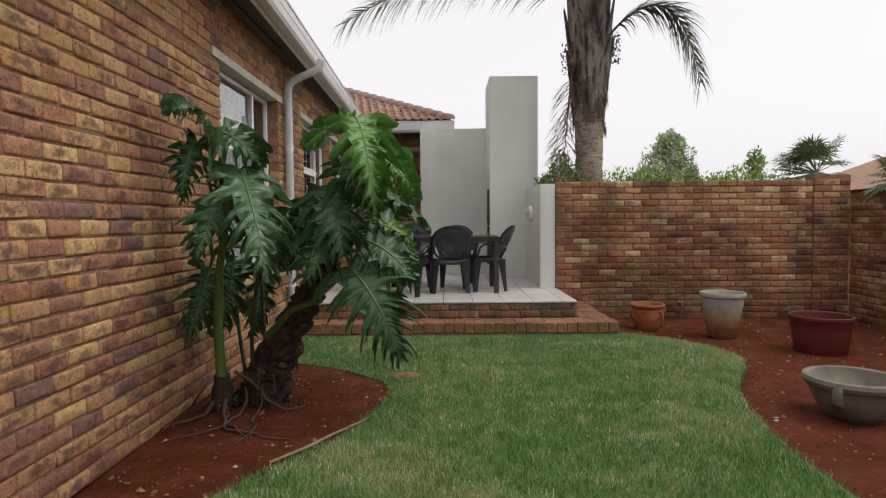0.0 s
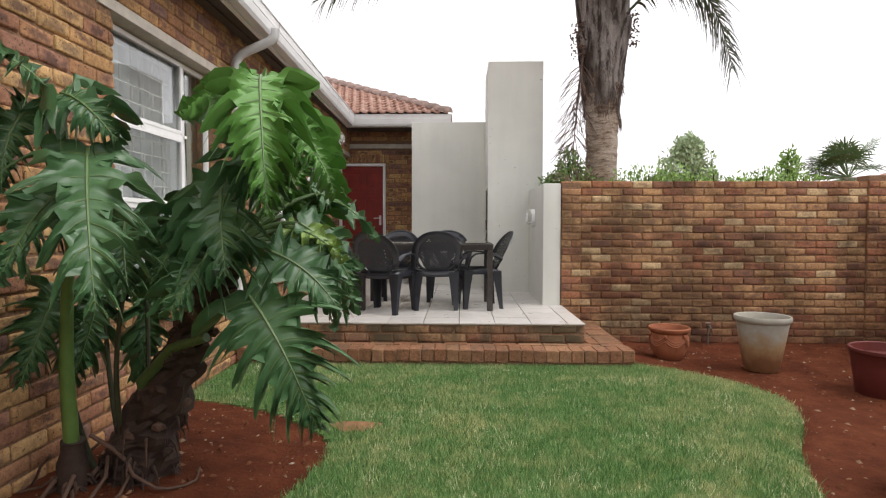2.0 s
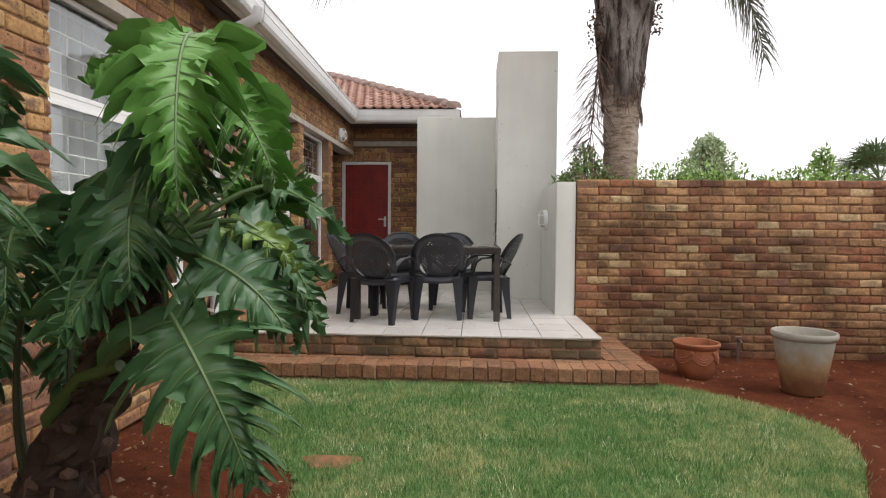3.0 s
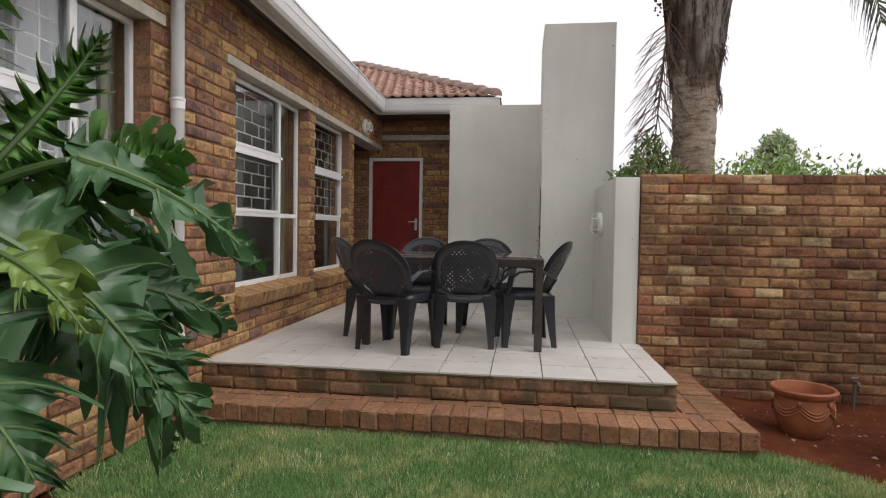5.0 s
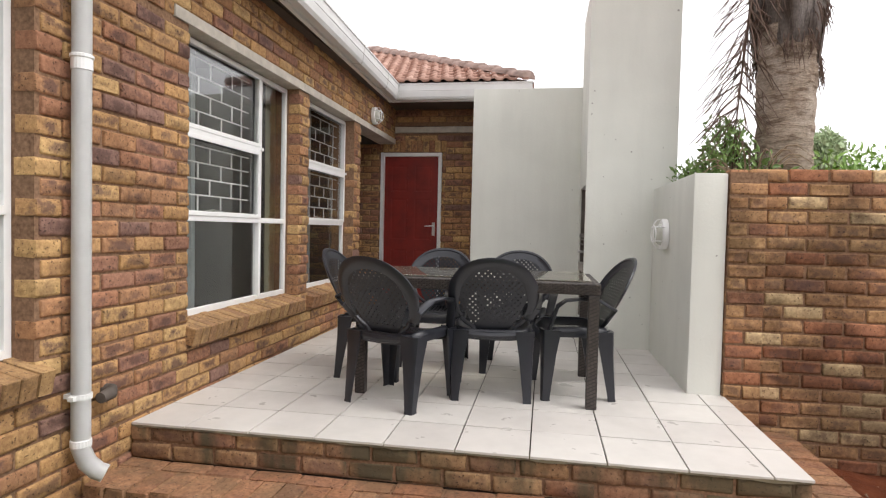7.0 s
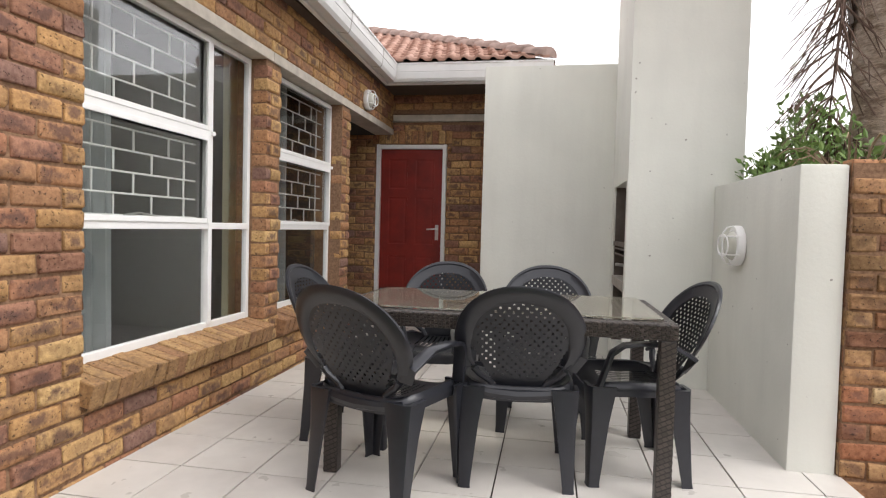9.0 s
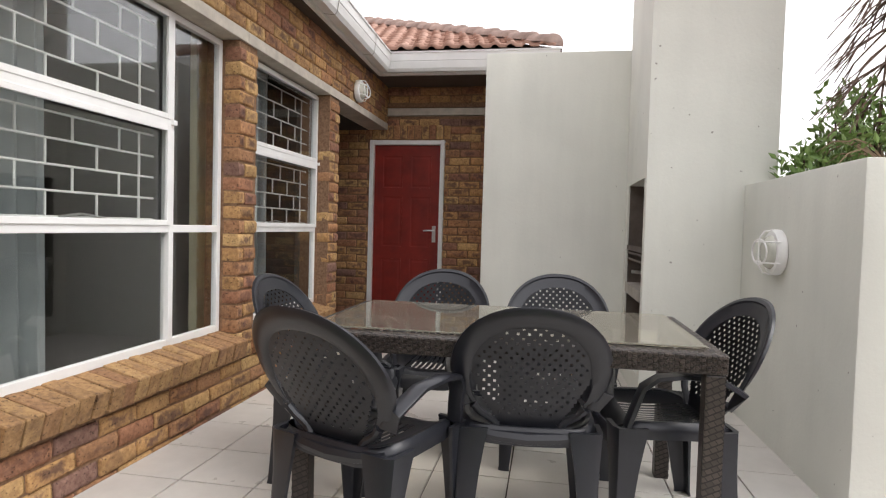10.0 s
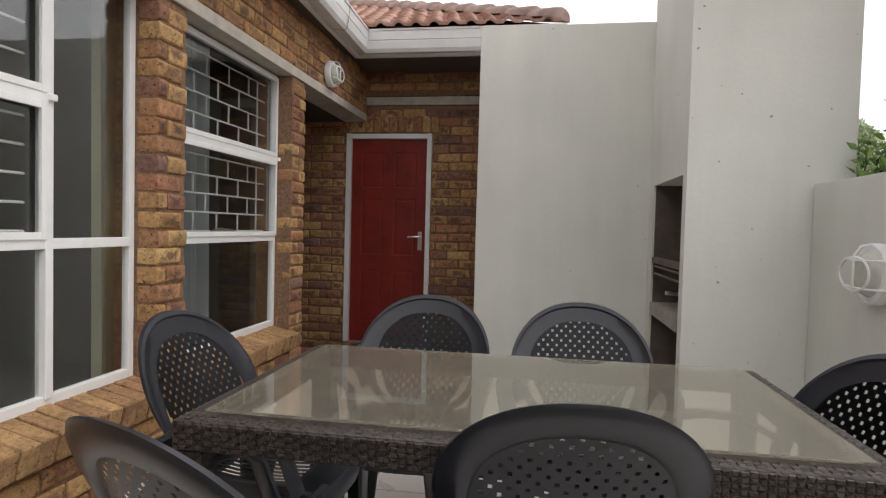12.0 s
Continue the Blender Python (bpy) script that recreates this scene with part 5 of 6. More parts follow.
def bowl():
    b = empty("stone_bowl", pose(2.99, 4.21, -0.095) @ Matrix.Diagonal((0.87, 0.87, 0.90, 1)), "round grey cement planter bowl with thick rim and scrolled handles", "planter")
    part("vessel", lathe(bmesh.new(), [(0.12, -0.01), (0.16, 0.0), (0.24, 0.08), (0.295, 0.20), (0.315, 0.25), (0.34, 0.262), (0.352, 0.29), (0.342, 0.318), (0.315, 0.325),
                                       (0.295, 0.315), (0.28, 0.27), (0.22, 0.18), (0.12, 0.13), (0.001, 0.125)], 40), M_GREYPOT, b, smooth=True)
    for k in range(3):
        a = radians(100 + 120 * k)
        bm = bmesh.new()
        d = Vector((math.cos(a), math.sin(a), 0))
        tube(bm, [d * 0.348 + Vector((0, 0, 0.30)), d * 0.365 + Vector((0, 0, 0.25)), d * 0.35 + Vector((0, 0, 0.19)), d * 0.31 + Vector((0, 0, 0.16)), d * 0.27 + Vector((0, 0, 0.15))],
             [0.03, 0.034, 0.036, 0.03, 0.02], 10)
        part("handle", bm, M_GREYPOT, b, smooth=True)
    return b


bowl()

# garden tap standpipe beside the pots
tap = empty("garden_tap", pose(3.36, 8.10, -0.12), "small dark metal garden tap on a short pipe", "tap")
part("pipe", tube(bmesh.new(), [(0, 0, 0), (0, 0, 0.26)], 0.011, 8), M_SOOT_SHADE, tap)
part("spout", tube(bmesh.new(), [(0, 0.02, 0.25), (0, -0.05, 0.255), (0, -0.075, 0.225)], 0.013, 8), M_SOOT_SHADE, tap)
part("tap_handle", boxes((-0.03, 0.03, -0.008, 0.008, 0.275, 0.287), bevel=0.003), M_CHROME, tap)


# ---- leaf mats ----
M_LEAF = leaf_material("philodendron_leaf", (0.034, 0.088, 0.033), (0.064, 0.138, 0.054), 0.36, 0.5)
M_LEAF_NEW = leaf_material("philodendron_young_leaf", (0.080, 0.195, 0.040), (0.125, 0.27, 0.060), 0.40, 0.4)
M_LEAF_OLD = leaf_material("philodendron_pale_leaf", (0.13, 0.22, 0.05), (0.20, 0.28, 0.07), 0.35)
M_RIB = plain("leaf_rib", (0.13, 0.21, 0.075), 0.45, vary=0.2, scale=20, bump=0)
M_PETIOLE = plain("green_petiole", (0.085, 0.15, 0.045), 0.4, vary=0.35, scale=14, bump=0.1)
M_OLDSTALK = plain("old_stalk", (0.05, 0.055, 0.026), 0.6, vary=0.4, scale=14, bump=0.2)
M_STALK = plain("green_stalk", (0.12, 0.21, 0.05), 0.4, vary=0.3, scale=10, bump=0.1)
M_TRUNK = plain("scarred_stem", (0.062, 0.036, 0.026), 0.9, vary=0.6, scale=16, bump=0.6)
M_ROOT = plain("dry_root", (0.125, 0.072, 0.05), 0.9, vary=0.4, scale=14, bump=0.3)
M_SAND = plain("orange_sand", (0.30, 0.15, 0.07), 0.95, vary=0.4, scale=25, bump=0.5)
M_TWIG = plain("dry_twig", (0.36, 0.26, 0.17), 0.9, vary=0.4, scale=14, bump=0.2)


def lobed_leaf(base, tip, bulge, half, hint, mat, parent, seed, lobes=7, ruffle=0.016, depth=0.6):
    """A drooping, lobed and ruffled leaf: two half blades along a curved rib, with a rib into each lobe."""
    rng = random.Random(seed)
    base, tip = Vector(base), Vector(tip)
    mid = (base + tip) / 2 + Vector(bulge)
    hint = Vector(hint).normalized()

    def at(s):
        p = (1 - s) ** 2 * base + 2 * s * (1 - s) * mid + s * s * tip
        t = (2 * (1 - s) * (mid - base) + 2 * s * (tip - mid)).normalized()
        n = (hint - hint.dot(t) * t).normalized()
        return p, t, n, n.cross(t)

    bm, ribs = bmesh.new(), bmesh.new()
    levels = (0.0, 0.14, 0.30, 0.46, 0.60, 0.73, 0.86, 1.0)

    def angle(s):
        return radians(152 - 118 * s ** 0.55)

    def reach(s):
        return 1.22 * half * (0.66 + 0.42 * math.sin(math.pi * min(1.0, 0.12 + 0.75 * s))) * (1 - s ** 1.9) ** 0.62 + 0.16 * half

    def point(s, side, r, rho, off, tw, ph):
        p, t, n, b = at(s)
        a = angle(s) - 0.30 * rho * r / half * (0.5 + s)
        d = t * math.cos(a) + b * (side * math.sin(a))
        e = rho * r
        fold = 0.20 * abs(off) * e * rho + 0.10 * e - 0.85 * e * e * (1.0 + 0.7 * tw)
        wave = 1.35 * ruffle * rho ** 1.5 * (math.sin(5.5 * off + ph) + 0.7 * math.sin(9 * rho + ph * 2 + 3 * off))
        return p + d * e + n * (fold + wave + 0.10 * tw * off * e) - Vector((0, 0, 0.55 * e * e * (1.2 + tw)))

    for side in (-1, 1):
        cuts = [0.0]
        for k in range(lobes):
            cuts.append(cuts[-1] + rng.uniform(0.8, 1.2) * (1.15 - 0.5 * k / lobes))
        cuts = [c / cuts[-1] for c in cuts]
        cols = []
        for k in range(lobes):
            lo, hi = cuts[k], cuts[k + 1]
            mk = lo + (hi - lo) * rng.uniform(0.52, 0.66)
            size, tw, ph = rng.uniform(0.82, 1.15), rng.uniform(-0.8, 1.0), rng.uniform(0, 6.3)
            top = reach(mk) * size
            per = 18
            for i in range(per + (1 if k == lobes - 1 else 0)):
                s = lo + (hi - lo) * i / per
                off = (s - mk) / ((hi - mk) if s > mk else (mk - lo))
                x = abs(off)
                f = 1 - depth * x ** 1.6 - 0.06 * x
                f *= 1 - 0.42 * abs(math.sin(4.4 * off + ph)) ** 1.4 * (1 - 0.5 * x) - 0.07 * math.sin(15 * off + ph) - rng.uniform(0, 0.07)
                # the lobe is drawn in towards its own middle so that gaps open between lobes
                row = []
                for rho in levels:
                    pull = 0.50 * max(0.0, rho - 0.35) / 0.65 * x
                    row.append(bm.verts.new(point(s + (mk - s) * pull, side, top * f, rho, off, tw, ph)))
                cols.append(row)
            line = [point(mk, side, top * 0.9, q / 5, 0.0, tw, ph) + at(mk)[2] * 0.002 for q in range(6)]
            tube(ribs, line, [0.0034, 0.0029, 0.0024, 0.0019, 0.0013, 0.0007], 4, cap=False)
        for c0, c1 in zip(cols, cols[1:]):
            for q in range(len(levels) - 1):
                bm.faces.new((c0[q], c0[q + 1], c1[q + 1], c1[q]))
    tube(ribs, [at(i / 10)[0] + at(i / 10)[2] * 0.003 for i in range(11)], [0.008 - 0.0062 * i / 10 for i in range(11)], 6, cap=False)
    leaf = part("leaf", bm, mat, parent, smooth=True)
    part("rib", ribs, M_RIB, leaf, "pale green leaf rib", smooth=True)
    return leaf


LEAVES = [
    # base, tip, bulge, half width, facing, kind, crown
    ((-0.96, 3.80, 1.57), (-0.69, 3.40, 0.96), (0.05, -0.12, 0.10), 0.24, (0.45, -0.85, 0.35), 0, 1),
    ((-1.14, 3.78, 1.83), (-1.22, 3.52, 1.86), (0, -0.02, 0.10), 0.17, (0.30, -0.55, 0.80), 0, 1),
    ((-1.10, 3.85, 1.80), (-0.84, 3.80, 1.60), (0, -0.04, 0.08), 0.17, (0.10, -0.70, 0.70), 0, 1),
    ((-1.22, 3.82, 1.74), (-1.28, 3.74, 1.38), (-0.03, -0.05, 0.05), 0.12, (0.50, -0.80, 0.20), 0, 1),
    ((-1.02, 3.84, 1.45), (-1.10, 3.50, 1.06), (0, -0.08, 0.06), 0.17, (0.15, -0.90, 0.40), 0, 1),
    ((-0.86, 3.90, 1.30), (-0.70, 3.62, 1.00), (0, -0.05, 0.06), 0.17, (0.20, -0.85, 0.45), 0, 1),
    ((-0.30, 3.98, 1.90), (-0.12, 3.50, 1.29), (0.03, -0.16, 0.22), 0.215, (0.25, -0.75, 0.60), 1, 0),
    ((-0.30, 4.00, 1.88), (-0.56, 3.84, 1.70), (0, -0.03, 0.09), 0.14, (-0.10, -0.60, 0.80), 1, 0),
    ((-0.20, 3.85, 1.70), (0.08, 3.68, 1.38), (0.05, -0.05, 0.08), 0.16, (0.50, -0.65, 0.55), 1, 0),
    ((-0.10, 4.15, 1.40), (0.13, 4.43, 1.19), (0.03, 0, 0.06), 0.125, (0.35, -0.45, 0.80), 0, 0),
    ((-0.14, 4.00, 1.26), (0.06, 4.16, 0.96), (0.05, 0, 0.05), 0.14, (0.60, -0.60, 0.45), 0, 0),
    ((-0.31, 3.80, 0.98), (-0.01, 3.74, 0.44), (0.05, -0.10, 0.08), 0.245, (0.15, -0.95, 0.25), 0, 0),
    ((-0.44, 3.90, 1.46), (-0.32, 3.62, 1.06), (0, -0.08, 0.06), 0.23, (0.0, -0.95, 0.30), 0, 0),
    ((-0.52, 3.94, 1.28), (-0.68, 3.74, 0.98), (-0.02, -0.05, 0.08), 0.18, (-0.15, -0.90, 0.40), 0, 0),
    ((-0.58, 4.00, 1.40), (-0.52, 3.76, 1.12), (0, -0.05, 0.05), 0.15, (0.10, -0.90, 0.40), 0, 0),
    ((-0.14, 4.30, 1.25), (-0.08, 4.40, 0.74), (0.07, 0.03, 0.02), 0.135, (0.85, 0.10, 0.25), 0, 0),
    ((-0.26, 4.10, 1.36), (-0.10, 4.22, 1.66), (0.02, 0.03, 0.03), 0.085, (0.75, -0.60, 0.20), 1, 0),
    ((-0.20, 4.15, 1.30), (-0.03, 4.36, 1.43), (0, 0, 0.05), 0.13, (0.60, -0.50, 0.60), 1, 0),
    ((-0.18, 4.20, 1.16), (0.03, 4.46, 1.05), (0.02, 0, 0.05), 0.14, (0.50, -0.30, 0.80), 0, 0),
    ((-0.50, 4.20, 1.30), (-0.60, 4.62, 1.05), (0, 0, 0.10), 0.22, (0.20, 0.10, 0.95), 0, 0),
    ((-0.35, 4.20, 1.40), (-0.20, 4.66, 1.15), (0, 0, 0.10), 0.22, (0.40, 0.10, 0.90), 0, 0),
    ((-1.16, 4.22, 1.02), (-1.26, 4.12, 0.52), (0.04, -0.02, 0.05), 0.18, (0.80, -0.55, 0.20), 0, 1),
    ((-1.02, 4.34, 0.98), (-1.10, 4.40, 0.46), (0.06, 0, 0.05), 0.18, (0.85, -0.45, 0.25), 0, 1),
    ((-1.24, 4.00, 0.96), (-1.32, 3.86, 0.56), (0.03, -0.04, 0.05), 0.15, (0.70, -0.65, 0.25), 0, 1),
    ((-0.22, 3.86, 1.14), (0.05, 3.88, 0.90), (0.04, 0, 0.05), 0.17, (0.50, -0.75, 0.40), 0, 0),
    ((-0.20, 4.00, 1.24), (0.05, 3.98, 1.10), (0.02, 0, 0.06), 0.085, (0.50, -0.50, 0.70), 2, 0),
    ((-0.40, 3.85, 1.20), (-0.52, 3.60, 0.93), (0, -0.05, 0.05), 0.19, (-0.05, -0.90, 0.40), 0, 0),
    ((-0.34, 3.95, 1.62), (-0.18, 3.72, 1.34), (0, -0.05, 0.05), 0.20, (0.15, -0.85, 0.50), 0, 0),
    ((-0.14, 4.12, 1.12), (0.05, 4.32, 0.84), (0.04, 0, 0.04), 0.15, (0.70, -0.40, 0.50), 0, 0),
]


def philodendron():
    p = empty("philodendron", pose(0, 0, 0), "large tree philodendron with drooping lobed leaves and scarred leaning stem", "plant")
    rng = random.Random(11)
    # stem with leaf scars
    axis = [(-1.00, 4.16, -0.02), (-0.96, 4.14, 0.12), (-0.86, 4.10, 0.36), (-0.70, 4.03, 0.64), (-0.55, 3.96, 0.88), (-0.46, 3.93, 1.06), (-0.42, 3.92, 1.18)]
    rad = [0.19, 0.165, 0.125, 0.10, 0.088, 0.08, 0.05]
    pts, rr = [], []
    for i in range(len(axis) - 1):
        for k in range(9):
            q = k / 9
            pts.append(Vector(axis[i]).lerp(Vector(axis[i + 1]), q))
            rr.append(rad[i] + (rad[i + 1] - rad[i]) * q)
    axis_pts, axis_rad = list(pts), list(rr)
    bm = tube(bmesh.new(), pts, rr, 22)
    bm.normal_update()
    for v in bm.verts:
        u = v.co * 13
        v.co += v.normal * (0.026 * (noise.cell(u) - 0.5) + 0.03 * noise.noise(u * 0.8) + 0.010 * noise.noise(u * 3))
    part("stem", bm, M_TRUNK, p, "brown stem covered in leaf scars")
    for k in range(46):
        q = 0.08 + 0.86 * k / 46
        i = int(q * (len(pts) - 1))
        a = k * 2.4
        t = (pts[min(i + 1, len(pts) - 1)] - pts[i - 1]).normalized()
        o = t.orthogonal().normalized()
        d = o * math.cos(a) + t.cross(o) * math.sin(a)
        bm = bmesh.new()
        bmesh.ops.create_icosphere(bm, subdivisions=1, radius=1)
        c = pts[i] + d * rr[i] * 0.93
        m = Matrix((( *t.cross(d), 0), (*t, 0), (*d, 0), (0, 0, 0, 1))).transposed()
        for v in bm.verts:
            v.co = c + (m.to_3x3() @ Vector((v.co.x * 0.036, v.co.y * 0.026, v.co.z * 0.020))) + 0.006 * noise.noise_vector(v.co * 3 + c * 9)
        part("leaf_scar", bm, M_TRUNK if k % 3 else M_ROOT, p)
    # short second stem
    part("stem", tube(bmesh.new(), [(-1.18, 3.98, 0.0), (-1.175, 3.975, 0.1), (-1.17, 3.97, 0.18), (-1.165, 3.965, 0.24), (-1.16, 3.96, 0.29)], [0.085, 0.06, 0.066, 0.048, 0.05], 14), M_TRUNK, p, smooth=True)
    part("petiole", tube(bmesh.new(), [(-1.165, 3.96, 0.26), (-1.175, 3.95, 0.6), (-1.15, 3.93, 0.95), (-1.10, 3.9, 1.25)], [0.033, 0.031, 0.025, 0.018], 12), M_STALK, p, "thick green leaf stalk", smooth=True)
    part("petiole", tube(bmesh.new(), [(-0.90, 4.12, 0.3), (-0.86, 4.0, 0.55), (-0.68, 3.92, 0.72), (-0.5, 3.85, 0.78)], [0.03, 0.028, 0.024, 0.02], 10), M_PETIOLE, p, smooth=True)
    for a, b, c in (((-1.06, 4.18, 0.1), (-1.16, 4.2, 0.55), (-1.16, 4.22, 1.02)), ((-0.96, 4.22, 0.12), (-1.0, 4.32, 0.6), (-1.02, 4.34, 0.98)),
                    ((-1.12, 4.06, 0.1), (-1.25, 4.02, 0.5), (-1.24, 4.0, 0.96)), ((-0.98, 4.06, 0.2), (-1.02, 3.98, 0.6), (-0.86, 3.92, 1.1))):
        part("petiole", tube(bmesh.new(), bez(a, b, c, 8), [0.015 - 0.0008 * j for j in range(9)], 8), M_OLDSTALK, p, smooth=True)
    crowns = (Vector((-0.44, 3.93, 1.12)), Vector((-1.12, 3.92, 1.10)))
    mats = (M_LEAF, M_LEAF_NEW, M_LEAF_OLD)
    for i, (b, t, g, half, hint, kind, crown) in enumerate(LEAVES):
        broad = t[0] > -0.12 and t[1] > 3.8
        lobes, frill, cut = (10, 0.024, 0.62) if kind == 1 else (5, 0.013, 0.42) if broad else (7 + i % 2, 0.019, 0.56)
        lobed_leaf(b, t, g, half, hint, mats[kind], p, 40 + i, lobes, frill, cut)
        k = crowns[crown]
        b = Vector(b)
        pts = bez(k, (k + b) / 2 + Vector((0, 0.02, 0.10)), b, 8)
        part("petiole", tube(bmesh.new(), pts, [0.017 - 0.009 * j / 8 for j in range(9)], 8), M_PETIOLE, p, smooth=True)
    # roots that creep over the soil
    for k in range(8):
        a = 3.2 + 0.40 * k + rng.uniform(-0.2, 0.2)
        foot = (-1.17, 3.97) if k % 2 else (-1.03, 4.10)
        s = Vector((foot[0] + 0.09 * math.cos(a), foot[1] + 0.09 * math.sin(a), 0.12 + rng.uniform(0, 0.20)))
        pts, d = [s], a
        for j in range(9):
            d += rng.uniform(-0.65, 0.65)
            q = pts[-1] + Vector((math.cos(d), math.sin(d), 0)) * rng.uniform(0.05, 0.11)
            q.x = max(q.x, WX + 0.04)
            q.z = max(ground_height(q.x, q.y) + 0.012, pts[-1].z - 0.06)
            pts.append(q)
        r = rng.uniform(0.006, 0.011)
        part("root", tube(bmesh.new(), pts, [r * (1 - 0.6 * j / 9) for j in range(10)], 7), M_ROOT, p, smooth=True)
    # shaggy leaf-base fibres round the foot of the stem
    for k in range(100):
        q = rng.uniform(0.0, 0.42) ** 1.2
        i = 3 + int(q * 50)
        c0 = axis_pts[i] if k < 70 else Vector((-1.17, 3.97, 0.05 + 0.2 * q))
        fat = axis_rad[i] if k < 70 else 0.06
        a = rng.uniform(0, 6.3)
        d = Vector((math.cos(a), math.sin(a), rng.uniform(-0.2, 0.6))).normalized()
        s0 = c0 + d * fat * 0.9
        s1 = s0 + d * 0.03 + Vector((0, 0, -0.02))
        s2 = s1 + Vector((d.x * 0.02, d.y * 0.02, -rng.uniform(0.05, 0.13)))
        s2.z = max(s2.z, ground_height(s2.x, s2.y) + 0.004)
        part("fibre", tube(bmesh.new(), [s0, s1, s2], [0.008, 0.007, 0.002], 5), M_TRUNK if k % 4 else M_ROOT, p)
    return p


philodendron()

# bare sandy spot in the lawn
bm = bmesh.new()
rim = [bm.verts.new((-0.08 + (0.15 + 0.04 * math.sin(3 * a)) * math.cos(a), 5.02 + (0.12 + 0.03 * math.cos(2 * a)) * math.sin(a), 0.002)) for a in (2 * math.pi * i / 28 for i in range(28))]
mid = bm.verts.new((-0.08, 5.02, 0.034))
for i in range(28):
    bm.faces.new((rim[i], rim[(i + 1) % 28], mid))
tagged(part("sand_patch", bm, M_SAND, smooth=True), "small bare patch of orange sand in the lawn", "sand patch")

# fallen stick and litter
stick = part("twig", tube(bmesh.new(), [(-0.66, 3.27, 0.012), (-0.52, 3.45, 0.016), (-0.40, 3.66, 0.02), (-0.28, 3.86, 0.018), (-0.24, 3.95, 0.016)], [0.008, 0.009, 0.008, 0.006, 0.004], 7), M_TWIG, smooth=True)
tagged(stick, "long dry pale stick lying on the soil edge", "twig")


def litter():
    rng = random.Random(15)
    vs, fs = [], []
    spots = [(rng.uniform(-1.42, -0.2), rng.uniform(2.2, 5.4)) for _ in range(900)] + [(rng.uniform(2.1, 5.5), rng.uniform(1.2, 8.1)) for _ in range(2200)]
    for x, y in spots:
        if in_lawn(x, y) or (1.7 < x < 2.15 and y > 6.6):
            continue
        z = ground_height(x, y)
        r = rng.choice((0.006, 0.008, 0.012, 0.02)) * rng.uniform(0.7, 1.4)
        a = rng.uniform(0, 6.3)
        flat = rng.uniform(0.25, 0.8)
        u, v = Vector((math.cos(a), math.sin(a), rng.uniform(-0.2, 0.2))) * r, Vector((-math.sin(a), math.cos(a), rng.uniform(-0.2, 0.2))) * r * rng.uniform(0.3, 0.9)
        c = Vector((x, y, z + 0.002))
        o = len(vs)
        vs += [c - u, c - v, c + u, c + v, c + Vector((0, 0, r * flat))]
        fs += [(o, o + 1, o + 4), (o + 1, o + 2, o + 4), (o + 2, o + 3, o + 4), (o + 3, o, o + 4)]
    k = Mat("litter", 0.95, spec=0.1)
    k.color(k.ramp(k.rand(True), [(0.0, (0.10, 0.035, 0.018)), (0.45, (0.15, 0.06, 0.03)), (0.78, (0.24, 0.13, 0.075)), (0.93, (0.34, 0.24, 0.16)), (1.0, (0.42, 0.35, 0.28))]))
    tagged(new("soil_crumbs", mesh_from("soil_crumbs", vs, fs, k.m)), "scattered soil crumbs, dry leaves and bark bits", "litter", kind="stuff")


litter()


# ---- palm behind the garden wall ----
def palm_material(name, lo, hi, dark, tall):
    """Fibrous bark: pale grey over dark brown, streaked along (tall) or ringed."""
    k = Mat(name, 0.92, spec=0.2)
    big = k.noise(3.2, 3, 0.55, stretch=(1, 1, 0.4))
    c = k.mix(k.ramp(big, [(0.40, 0.0), (0.62, 1.0)]), lo, hi)
    fib = k.noise(16, 5, 0.65, stretch=(1, 1, 0.18) if tall else (0.45, 0.45, 1.6))
    c = k.mix(k.ramp(fib, [(0.48, 0.0), (0.62, 0.9)]), c, dark)
    c = k.mix(0.6, c, k.ramp(k.noise(45, 4, 0.7), [(0.3, 0.35), (0.65, 1.0)]), "MULTIPLY")
    k.color(c)
    return k.bump(fib, 0.9, 0.025).m


M_PALMBARK = palm_material("palm_bark", (0.37, 0.29, 0.22), (0.52, 0.44, 0.37), (0.20, 0.14, 0.10), False)
M_BOOT = palm_material("palm_boot", (0.13, 0.095, 0.075), (0.60, 0.54, 0.50), (0.05, 0.036, 0.03), True)
M_FROND = leaf_material("palm_frond", (0.045, 0.07, 0.035), (0.08, 0.11, 0.05), 0.5, 0.3)
M_DEADFROND = plain("dead_frond", (0.15, 0.095, 0.07), 0.9, vary=0.5, scale=12, bump=0.1)
PX, PY = 2.45, 9.40


